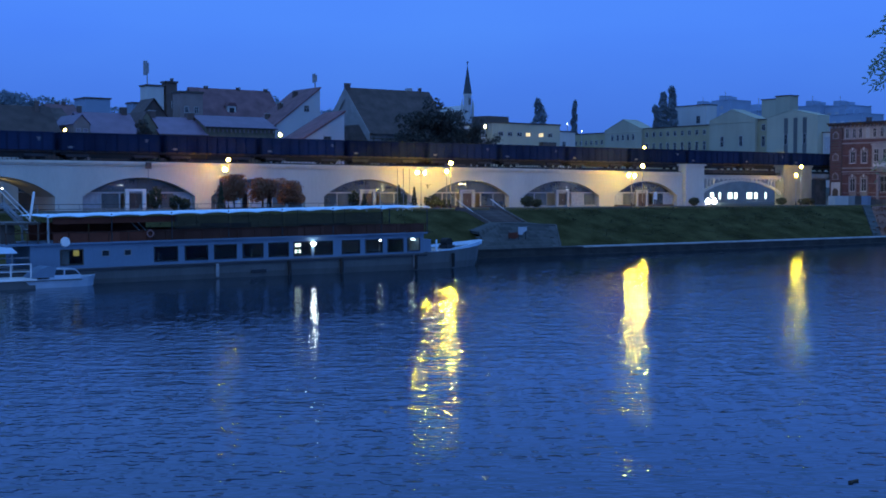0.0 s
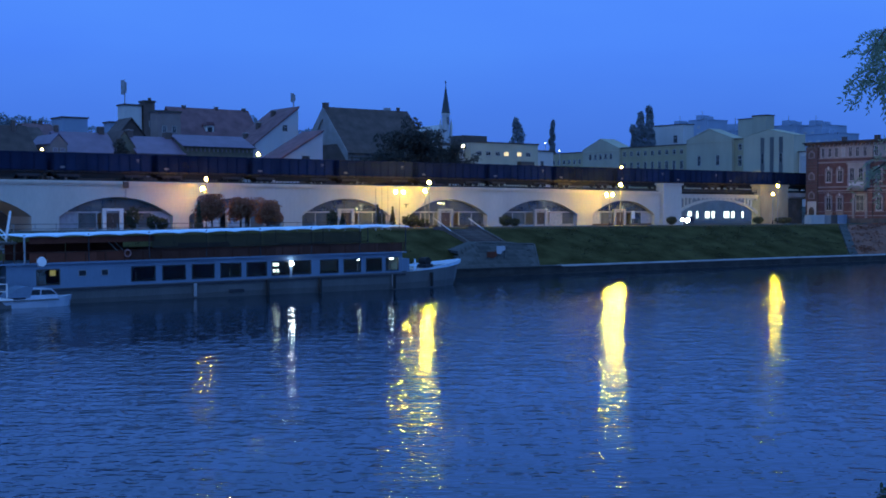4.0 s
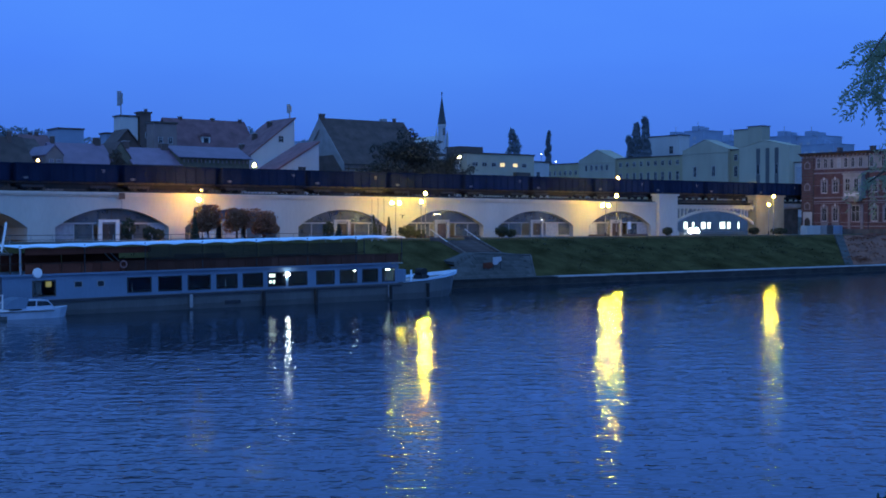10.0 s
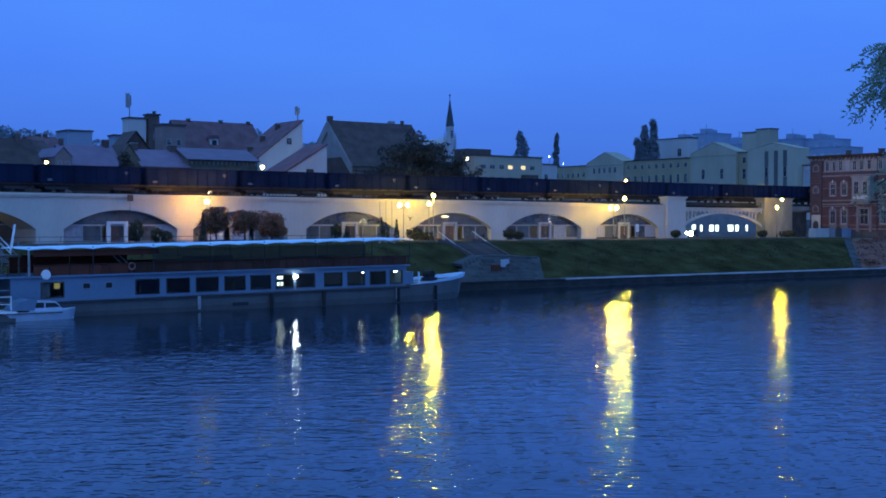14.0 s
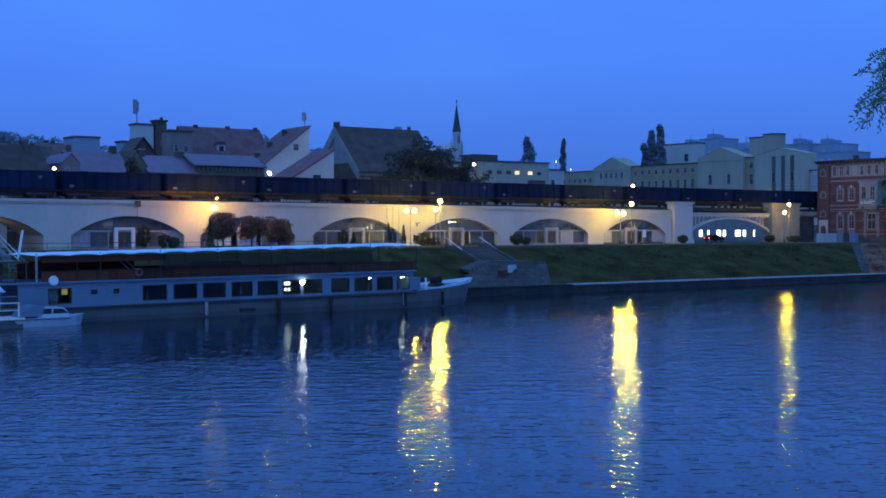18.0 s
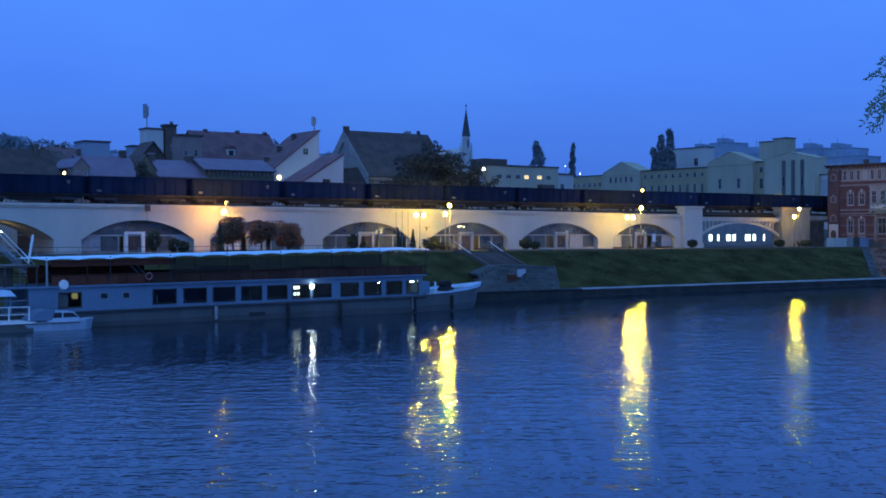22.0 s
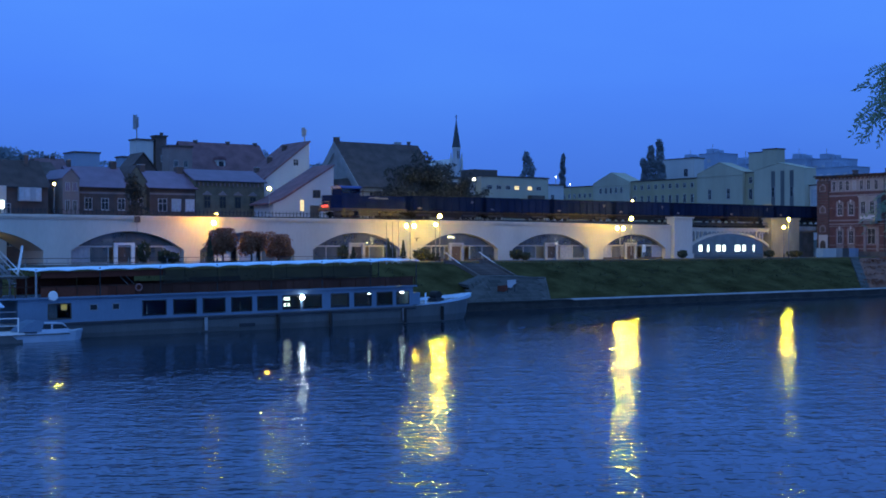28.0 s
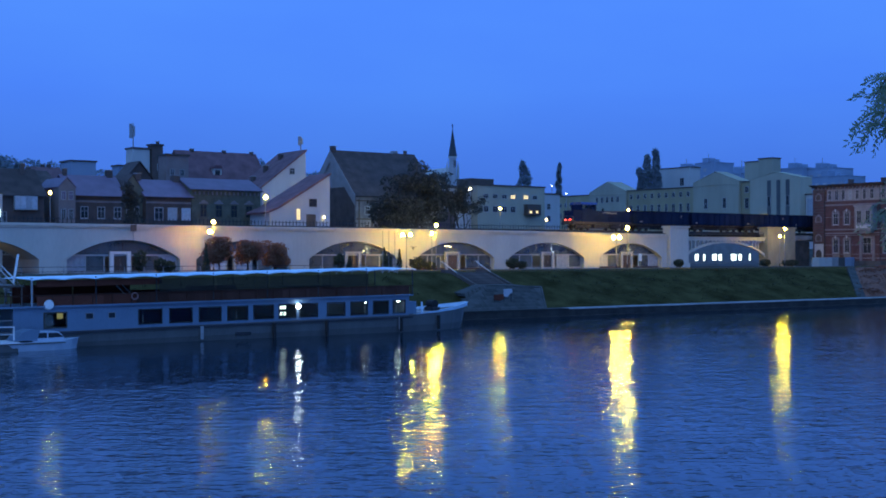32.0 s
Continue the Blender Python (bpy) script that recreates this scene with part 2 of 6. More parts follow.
def leafy(name, col, through_it=0.45, var=0.45, scale=1.2):
    """Leaves: matt, uneven, and lit through from behind."""
    m = mat(name, col, 0.75, var=var, scale=scale, bump=0)
    n, l = m.node_tree.nodes, m.node_tree.links
    tr, mix = n.new("ShaderNodeBsdfTranslucent"), n.new("ShaderNodeMixShader")
    tr.inputs[0].default_value = (*col, 1)
    mix.inputs[0].default_value = through_it
    l.new(n["Principled BSDF"].outputs[0], mix.inputs[1]), l.new(tr.outputs[0], mix.inputs[2])
    l.new(mix.outputs[0], n["Material Output"].inputs[0])
    return m


GRASSBLADE = leafy("grass_blades", (0.066, 0.060, 0.026))
LEAF = leafy("green_leaves", (0.23, 0.30, 0.20), 0.6)
STREETLEAF = leafy("dull_street_leaves", (0.075, 0.072, 0.062))
DARKLEAF = leafy("dark_leaves", (0.075, 0.09, 0.055))
BROWNLEAF = leafy("autumn_brown_leaves", (0.30, 0.145, 0.085))
# leaf colour lightened and greyed to stand for distance haze
FARLEAF = leafy("far_haze_leaves", (0.22, 0.27, 0.30), scale=0.3)
SLATE = mat("church_slate", (0.05, 0.06, 0.065), 0.6, var=0.25)
# distance haze put into the wall colour; also the blue of hoarding panels
FARWALL = mat("haze_blue_paint", (0.26, 0.34, 0.44), 0.9, var=0.15, scale=0.1, each=0.1)
TRAINBLUE = mat("train_dark_blue", (0.016, 0.027, 0.060), 0.55, var=0.4, scale=0.5, streak=3, each=0.25, spec=0.0)
TRAINBROWN = mat("train_dull_brown", (0.014, 0.023, 0.052), 0.55, var=0.4, scale=0.5, streak=3, each=0.25, spec=0.0)
LOCOBLUE = mat("loco_dark_blue", (0.012, 0.022, 0.065), 0.5, var=0.25, scale=0.6, spec=0.0)
LOCOROOF = mat("loco_light_blue", (0.03, 0.07, 0.24), 0.5, var=0.2, scale=0.6)
LOCOGREY = mat("loco_grey_band", (0.16, 0.165, 0.175), 0.5, var=0.2)
WARM = glow("sodium_globe", (1.0, 0.62, 0.035), 1250)
WARMORANGE = glow("sodium_globe_orange", (1.0, 0.50, 0.05), 720)
WARMWIDE = glow("sodium_globe_bright", (1.0, 0.64, 0.05), 500)
WARMSOFT = glow("sodium_globe_soft", (1.0, 0.60, 0.03), 470)
TOWNLAMP = glow("town_lamp_globe", (1.0, 0.60, 0.04), 1300)
COLD = glow("cold_white_lamp", (0.80, 0.95, 1.0), 45)
COLDDIM = glow("cold_small_lamp", (0.8, 0.95, 1.0), 9)
WARMDIM = glow("warm_small_lamp", (1.0, 0.75, 0.35), 10)
PENDANTWARM = glow("warm_pendant_lamp", (1.0, 0.78, 0.36), 110)
PENDANTCOLD = glow("cold_pendant_lamp", (0.85, 0.95, 1.0), 160)
LITWIN = glow("lit_window_warm", (1.0, 0.78, 0.36), 1.3)
LITWHITE = glow("lit_shop_window", (0.80, 1.0, 0.92), 3.0)
LITDIM = glow("dim_lit_window", (0.8, 0.75, 0.22), 0.30)
HEAD = glow("headlight", (0.85, 1.0, 0.90), 1400)
TAIL = glow("tail_light", (1.0, 0.05, 0.04), 8)


# ---------- building blocks ----------
def B():
    return bmesh.new()


def box(bm, x0, x1, y0, y1, z0, z1):
    v = [bm.verts.new(p) for p in ((x0, y0, z0), (x1, y0, z0), (x1, y1, z0), (x0, y1, z0), (x0, y0, z1), (x1, y0, z1), (x1, y1, z1), (x0, y1, z1))]
    for q in ((3, 2, 1, 0), (4, 5, 6, 7), (0, 1, 5, 4), (1, 2, 6, 5), (2, 3, 7, 6), (3, 0, 4, 7)):
        bm.faces.new([v[i] for i in q])
    return bm


def boxes(*rows):
    bm = B()
    for r in rows:
        box(bm, *r)
    return bm


def prism(bm, pts, a0, a1, axis="y"):
    """A closed outline pushed from a0 to a1; outline in x,z (axis y), y,z (axis x) or x,y (axis z)."""
    def put(p, a):
        return {"y": (p[0], a, p[1]), "x": (a, p[0], p[1]), "z": (p[0], p[1], a)}[axis]
    lo, hi = [bm.verts.new(put(p, a0)) for p in pts], [bm.verts.new(put(p, a1)) for p in pts]
    k = len(pts)
    bm.faces.new(lo), bm.faces.new(hi[::-1])
    for i in range(k):
        bm.faces.new((lo[i], hi[i], hi[(i + 1) % k], lo[(i + 1) % k]))
    bmesh.ops.recalc_face_normals(bm, faces=bm.faces)
    return bm


def tube(bm, p0, p1, r0, r1=None, seg=8):
    p0, p1 = Vector(p0), Vector(p1)
    r1 = r0 if r1 is None else r1
    q = (p1 - p0).to_track_quat("Z", "Y")
    ring = []
    for p, r in ((p0, r0), (p1, r1)):
        ring.append([bm.verts.new(p + q @ Vector((r * math.cos(a), r * math.sin(a), 0))) for a in (2 * math.pi * i / seg for i in range(seg))])
    for i in range(seg):
        j = (i + 1) % seg
        bm.faces.new((ring[0][i], ring[0][j], ring[1][j], ring[1][i]))
    bm.faces.new(ring[0][::-1]), bm.faces.new(ring[1])
    return bm


def ball(bm, c, r, seg=12, flat=1.0):
    bmesh.ops.create_uvsphere(bm, u_segments=seg, v_segments=max(6, seg // 2 + 1), radius=r, matrix=Matrix.Translation(c) @ Matrix.Diagonal((1, 1, flat, 1)))
    return bm


MESHES = {}


def part(name, bm, material, parent, label="", m=None, smooth=False):
    """Links a bmesh (or a mesh shared by alike pieces) as one object under a thing or part."""
    if isinstance(bm, bpy.types.Mesh):
        me = bm
    else:
        me = bpy.data.meshes.new(name)
        bm.to_mesh(me)
        bm.free()
        if smooth:
            me.shade_smooth()
    if material and not me.materials:
        me.materials.append(material)
    ob = new(name, me)
    if parent:
        ob.parent = parent
    if m is not None:
        ob.matrix_basis = m
    return tagged(ob, label)


def shared(key, material, build):
    """One mesh for all alike pieces."""
    k = (key, material.name)
    if k not in MESHES:
        bm = build()
        me = bpy.data.meshes.new(str(key[0]))
        bm.to_mesh(me)
        bm.free()
        me.materials.append(material)
        MESHES[k] = me
    return MESHES[k]


def thing(name, m, label, category, group="", kind=""):
    ob = new(name)
    ob.matrix_basis = m
    ob.empty_display_size = 0.3
    return tagged(ob, label, category, group, kind)


def window(parent, x, z, w, h, y, frame_mat=None, pane_mat=None, bars=1, cross=0.62, sill=False, name="window"):
    """A window on a wall face y that looks to -y: frame with bars, panes behind it."""
    frame_mat, pane_mat = frame_mat or FRAME, pane_mat or PANE

    def build():
        t = min(0.09, w * 0.1)
        bm = boxes((-w / 2, -w / 2 + t, -0.06, 0.02, 0, h), (w / 2 - t, w / 2, -0.06, 0.02, 0, h), (-w / 2 + t, w / 2 - t, -0.06, 0.02, 0, t), (-w / 2 + t, w / 2 - t, -0.06, 0.02, h - t, h))
        return bm
    f = part(name, shared(("window_frame", w, h), frame_mat, build), None, parent, m=pose(x, y, z))
    t = min(0.09, w * 0.1)
    for i in range(bars):
        bx = -w / 2 + w * (i + 1) / (bars + 1)
        part("mullion", shared(("window_mullion", w, h), frame_mat, lambda: boxes((-t / 3, t / 3, -0.05, 0.0, t, h - t))), None, f, m=pose(bx, 0, 0))
    if cross:
        part("crossbar", shared(("window_crossbar", w, h, cross), frame_mat, lambda: boxes((-w / 2 + t, w / 2 - t, -0.045, 0.0, h * cross - t / 3, h * cross + t / 3))), None, f)
    if sill:
        part("sill", shared(("window_sill", w), frame_mat, lambda: boxes((-w / 2 - 0.12, w / 2 + 0.12, -0.16, 0.02, -0.12, -0.003))), None, f)
    part("pane", shared(("window_pane", w, h), pane_mat, lambda: boxes((-w / 2 + 0.01, w / 2 - 0.01, -0.02, -0.008, 0.01, h - 0.01))), None, f)
    return f


# ---------- ground and river ----------
def ground():
    """One sheet from the near bank under the river to the hills behind the town."""
    line = [(-1500, 8), (-400, 6), (-175, 5.2), (-160.4, 4.9), (-159.2, 4.85), (-157, 3.4), (-152, 1.0), (-146, 0.22), (-144.5, -1.2), (-61.0, -1.2), (-60.99, 0.62), (-57.5, 0.66), (-46.5, 4.42),
            (-45.0, 4.5), (-20, 4.32), (-2, 4.2), (14, 4.2), (40, 4.6), (70, 6.5), (130, 11), (300, 26), (600, 34), (1500, 36), (3500, 30)]
    ss = [-2600, -900, -400, -220] + list(range(-150, 160, 10)) + [220, 400, 900, 2600]
    bm = B()
    grid = []
    for s in ss:
        row = []
        for d, z in line:
            if -61 < d < -46 and s > 34:
                z = z - 0.35 * min(1, (s - 34) / 20) * (z > 1)
            wob = 0.10 * noise.noise((s * 0.05, d * 0.1, 3)) if -57 < d < -47 or d < -146 else 0
            row.append(bm.verts.new((s, d, z + wob)))
        grid.append(row)
    for i in range(len(ss) - 1):
        for j in range(len(line) - 1):
            f = bm.faces.new((grid[i][j], grid[i + 1][j], grid[i + 1][j + 1], grid[i][j + 1]))
            d = line[j][0]
            f.material_index = 0 if -58 < d < -44.9 or d < -144 else (2 if 13 < d < 30 else 1)
    ob = part("ground", bm, GRASS, None)
    ob.data.materials.append(EARTH), ob.data.materials.append(ASPHALT)
    ob.matrix_basis = at(0, 0)
    tagged(ob, "grassy river banks and dark town ground behind", "ground", kind="structure")


def river():
    bm = B()
    vs = [bm.verts.new(at(a, d).translation) for a, d in ((-2500, -148), (2500, -148), (2500, -61.0), (-2500, -61.0))]
    bm.faces.new(vs)
    ob = part("water", bm, WATER, None)
    return tagged(ob, "rippled dark blue river reflecting dusk sky and lamps", "water", kind="structure")


def quay():
    q = thing("quay_wall", at(0, -61.3, 0), "low concrete quay wall along the river", "quay", kind="structure")
    part("wall", boxes((-400, 400, 0.0, 0.5, -1.1, 0.76)), WETSTONE, q)
    part("footing", boxes((-400, 400, -0.35, 0.0, -1.1, 0.10)), WETSTONE, q, "dark wet stone footing")
    slab = shared(("coping_slab",), CONCRETE, lambda: boxes((0.01, 2.39, -0.12, 1.1, 0.77, 0.90)))
    dark_slab = shared(("coping_slab",), WETSTONE, lambda: boxes((0.01, 2.39, -0.12, 1.1, 0.77, 0.90)))
    for i in range(75):
        # the first 35 slabs are darker
        part("coping_slab", slab if i > 34 else dark_slab, None, q, m=pose(-110 + 2.4 * i, random.uniform(-0.015, 0.015), random.uniform(-0.01, 0.01)))
    part("coping_run", boxes((-400, -110, -0.12, 1.1, 0.77, 0.9), (70, 400, -0.12, 1.1, 0.77, 0.9)), CONCRETE, q)
    walkway = part("promenade", boxes((-400, 400, -59.6, -57.4, 0.3, 0.78)), STONE, None)
    walkway.matrix_basis = at(0, 0)
    tagged(walkway, "grey paved promenade between quay and grass", "pavement", kind="structure")


ARCHES = [(-94.0, -79.0), (-76.0, -61.3), (-57.7, -41.9), (-39.5, -24.6), (-21.5, -6.0), (-2.3, 13.2), (16.3, 33.0), (36.6, 52.0)]
BASE, SPRING, CROWN, TOP = 4.2, 6.0, 8.56, 10.25


def soffit(s):
    for a, b in ARCHES:
        if a <= s <= b:
            half, rise = (b - a) / 2, CROWN - SPRING
            r = (half * half + rise * rise) / (2 * rise)
            return CROWN - r + math.sqrt(max(0, r * r - (s - (a + b) / 2) ** 2))
    return BASE - 0.3


def viaduct():
    v = thing("viaduct", at(0, 0, 0), "long cream plastered railway viaduct with segmental arches", "viaduct", kind="structure")
    first, last = -260.0, 53.4
    stations = [first]
    for a, b in ARCHES:
        stations += [a - 0.001] + [a + (b - a) * i / 24 for i in range(25)] + [b + 0.001]
    stations.append(last)
    bm = B()
    ring = []
    for s in stations:
        z = soffit(s)
        ring.append([bm.verts.new(p) for p in ((s, 0, z), (s, 0, TOP), (s, 9, TOP), (s, 9, z))])
    for p, q in zip(ring, ring[1:]):
        for i in range(4):
            j = (i + 1) % 4
            bm.faces.new((p[i], p[j], q[j], q[i]))
    bmesh.ops.recalc_face_normals(bm, faces=bm.faces)
    part("arcade", bm, PLASTER, v)
    cornice = boxes(*[(a, b, *r) for a, b in ((first, 15), (15, last)) for r in ((-0.28, 0.0, 10.32, 10.62), (-0.14, 0.0, 10.08, 10.32))])
    coping = boxes((first, 15, 0.0, 0.45, TOP - 0.1, 10.66), (15, last, 0.0, 0.45, TOP - 0.1, 10.66))
    for bm in (cornice, coping):             # both fall slightly towards the bridge
        for vert in bm.verts:
            vert.co.z -= 0.0024 * (vert.co.x + 45) + max(0, 0.006 * (vert.co.x - 15))
    part("cornice", cornice, COPING, v)
    part("parapet_top", coping, COPING, v)
    part("ballast", boxes((first, 110, 0.5, 8.8, TOP - 0.02, 10.40)), EARTH, v, "dark track ballast")
    for d in (2.75, 4.25):
        part("rail", boxes((first, 110, d - 0.04, d + 0.04, 10.46, 10.84)), DARKSTEEL, v)
    sleeper = shared(("sleeper",), DARKFRAME, lambda: boxes((-0.13, 0.13, -1.25, 1.25, 0, 0.06)))
    for i in range(200):
        part("sleeper", sleeper, None, v, m=pose(-75 + 0.8 * i, 3.5, 10.4))
    # raised ring round each arch
    for a, b in ARCHES:
        half, rise = (b - a) / 2, CROWN - SPRING
        r = (half * half + rise * rise) / (2 * rise)
        zc, mid = CROWN - r, (a + b) / 2
        top = math.asin(half / r)
        bm = B()
        rows = []
        for i in range(25):
            an = -top + 2 * top * i / 24
            rows.append([bm.verts.new((mid + k * math.sin(an), y, zc + k * math.cos(an))) for k, y in ((r + 0.01, -0.05), (r + 0.32, -0.05), (r + 0.32, 0.01), (r + 0.01, 0.01))])
        for p, q in zip(rows, rows[1:]):
            for i in range(4):
                bm.faces.new((p[i], p[(i + 1) % 4], q[(i + 1) % 4], q[i]))
        bmesh.ops.recalc_face_normals(bm, faces=bm.faces)
        part("arch_ring", bm, PLASTER, v)
    part("end_pier", boxes((53.6, 58.4, -0.6, 1.2, BASE - 0.3, 11.45), (53.4, 58.65, -0.85, 1.4, 11.45, 11.75), (53.35, 58.6, -0.8, 1.3, BASE - 0.3, 5.0), (53.45, 58.4, 1.2, 9.0, BASE - 0.3, 10.2)), PLASTER, v, "tall plain end pier")
    part("abutment", boxes((80.6, 89.0, -0.6, 1.5, BASE - 0.3, 11.55), (80.35, 89.2, -0.8, 1.7, 11.55, 11.85), (90.5, 93.0, 1.5, 9.0, BASE - 0.3, 10.2)), ABUTMENT, v, "tall ochre stone abutment")
    part("side_span", boxes((89.0, 110, 0.5, 8.6, 9.2, 10.3), (89.0, 110, 0.0, 0.5, 9.5, 10.25)), CONCRETE, v)
    part("side_wall", boxes((89.0, 95.0, 0.6, 1.2, BASE - 0.3, 9.2)), STONE, v)
    part("span_beam", boxes((58.4, 95, 1.0, 8.6, 9.76, 10.2)), BLACK, v, "dark steel track beam")
    # back fence of upright pales
    fence = thing("track_fence", at(0, 9.3, 10.25), "dark upright pale fence beside the tracks", "fence")
    for z in (0.35, 1.25):
        part("rail", boxes((-80, 50, -0.03, 0.03, z, z + 0.07)), DARKSTEEL, fence)
    pale = shared(("pale",), DARKSTEEL, lambda: boxes((-0.05, 0.05, -0.05, -0.01, 0.0, 1.55)))
    for i in range(216):
        part("pale", pale, None, fence, m=pose(-79.5 + 0.6 * i, 0, 0))


def bridge():
    b = thing("street_bridge", at(58.4, 0, 0), "arched bridge with scalloped deck edge over the street", "bridge", kind="structure")
    L = 22.2
    part("deck", boxes((0, L, 0.2, 8.8, 9.45, 9.75)), CONCRETE, b)
    part("fascia", boxes((0, L, -0.05, 0.2, 9.38, 9.72), (0, L, -0.2, 0.2, 9.72, 9.84)), COPING, b)
    bm0 = lambda: prism(B(), [(-0.5 * math.cos(math.pi * i / 8), 0.42 * math.sin(math.pi * i / 8)) for i in range(9)][::-1] + [(-0.56, 0.0), (-0.56, 0.62), (0.56, 0.62), (0.56, 0.0)], -0.05, 0.2)
    scallop = shared(("scallop",), COPING, bm0)
    for i in range(19):
        part("scallop", scallop, None, b, m=pose(0.72 + 1.15 * i, 0, 8.76))
    for y in (0.25,):
        bm = B()
        rows = []
        for i in range(25):
            x = L * i / 24
            u = 2 * x / L - 1
            z = 6.1 + 2.6 * (1 - u * u) ** 0.85
            h = 0.32 + 0.22 * abs(u)
            rows.append([bm.verts.new(p) for p in ((x, y - 0.2, z), (x, y - 0.2, z + h), (x, y + 0.25, z + h), (x, y + 0.25, z))])
        for p, q in zip(rows, rows[1:]):
            for i in range(4):
                bm.faces.new((p[i], p[(i + 1) % 4], q[(i + 1) % 4], q[i]))
        bmesh.ops.recalc_face_normals(bm, faces=bm.faces)
        part("arch_rib", bm, COPING, b)
        for i in (1, 2, 3, 19, 20, 21):
            x = 0.7 + i * (L - 1.4) / 22
            u = 2 * x / L - 1
            part("spandrel_post", boxes((x - 0.12, x + 0.12, y - 0.1, y + 0.15, 6.4 + 2.6 * (1 - u * u) ** 0.85, 9.4)), COPING, b)
    rail = thing("bridge_railing", at(58.4, 0.1, 9.84), "thin dark railing along the bridge edge", "railing")
    part("top_rail", boxes((0, L, -0.03, 0.03, 0.9, 0.97)), DARKSTEEL, rail)
    part("mid_rail", boxes((0, L, -0.02, 0.02, 0.45, 0.5)), DARKSTEEL, rail)
    post = shared(("post",), DARKSTEEL, lambda: boxes((-0.03, 0.03, -0.03, 0.03, 0, 0.9)))
    for i in range(16):
        part("post", post, None, rail, m=pose(0.1 + i * 1.45, 0, 0))


def shopfront(a, b, lit, door_at, tone, n):
    """Glazed front set back inside one arch, with a small room behind it."""
    w = b - a
    mid = (a + b) / 2
    t = thing("arch_shopfront", at(mid, 0.8, BASE), "glazed shopfront with pale timber frame inside a viaduct arch", "shopfront", "shopfronts in the arches")
    h = 2.25
    part("transom", boxes((-w / 2, w / 2, -0.08, 0.08, h, h + 0.2)), FRAME, t)
    part("base_panel", boxes((-w / 2, w / 2, -0.06, 0.06, 0.0, 0.28)), DARKFRAME if n % 2 else CONCRETE, t)
    part("door_frame", boxes((door_at - 1.45, door_at - 0.95, -0.30, 0.1, 0, 2.85), (door_at + 0.95, door_at + 1.45, -0.30, 0.1, 0, 2.85), (door_at - 0.95, door_at + 0.95, -0.30, 0.1, 2.5, 2.85)), WHITE if n == 0 else FRAME, t, "pale broad door frame")
    d = part("door", boxes((door_at - 0.93, door_at - 0.02, -0.05, 0.0, 0.02, 2.48), (door_at + 0.02, door_at + 0.93, -0.05, 0.0, 0.02, 2.48)), tone, t)
    part("handle", boxes((door_at + 0.08, door_at + 0.13, -0.1, -0.06, 0.95, 1.25)), STEEL, d)
    k = int(w / 2.4)
    for i in range(k + 1):
        x = -w / 2 + 0.15 + (w - 0.3) * i / k
        if abs(x - door_at) > 1.5:
            part("mullion", boxes((x - 0.07, x + 0.07, -0.07, 0.07, 0.28, h)), FRAME, t)
    for i in range(k):
        x0, x1 = -w / 2 + 0.24 + (w - 0.3) * i / k, -w / 2 + 0.06 + (w - 0.3) * (i + 1) / k
        if x1 > door_at - 1.4 and x0 < door_at + 1.4:
            continue
        part("pane", boxes((x0, x1, -0.015, 0.0, 0.3, h - 0.02)), PALEPANE if (i * 7 + n * 3) % 5 == 0 else SKYTINTGLASS, t)
    # fan light above the transom
    half, rise = w / 2, CROWN - SPRING
    r = (half * half + rise * rise) / (2 * rise)
    zc = CROWN - r - BASE
    pts = [(-half + 0.06, h + 0.2)] + [(x, zc + math.sqrt(r * r - x * x) - 0.06) for x in (-half * 0.985 + 1.97 * half * i / 16 for i in range(17))] + [(half - 0.06, h + 0.2)]
    pts = [p for p in pts if p[1] >= h + 0.2]
    part("fan_light", prism(B(), pts, -0.012, 0.0), SKYTINTGLASS, t)
    for i in range(1, k, 2):
        x = -w / 2 + 0.15 + (w - 0.3) * i / k
        part("glazing_bar", boxes((x - 0.04, x + 0.04, -0.05, 0.03, h + 0.2, zc + math.sqrt(r * r - x * x) - 0.03)), DARKFRAME, t)
    part("back_wall", boxes((-w / 2 + 0.05, w / 2 - 0.05, 6.0, 6.15, 0, 4.2)), DUSTWALL, t)
    part("room_floor", boxes((-w / 2 + 0.05, w / 2 - 0.05, 0.12, 6.0, 0.0, 0.06)), BROWNWALL, t)
    for x, z, m, rad in lit:
        lamp = part("interior_lamp", ball(B(), (x, 1.2, z), rad, 8), m, t)


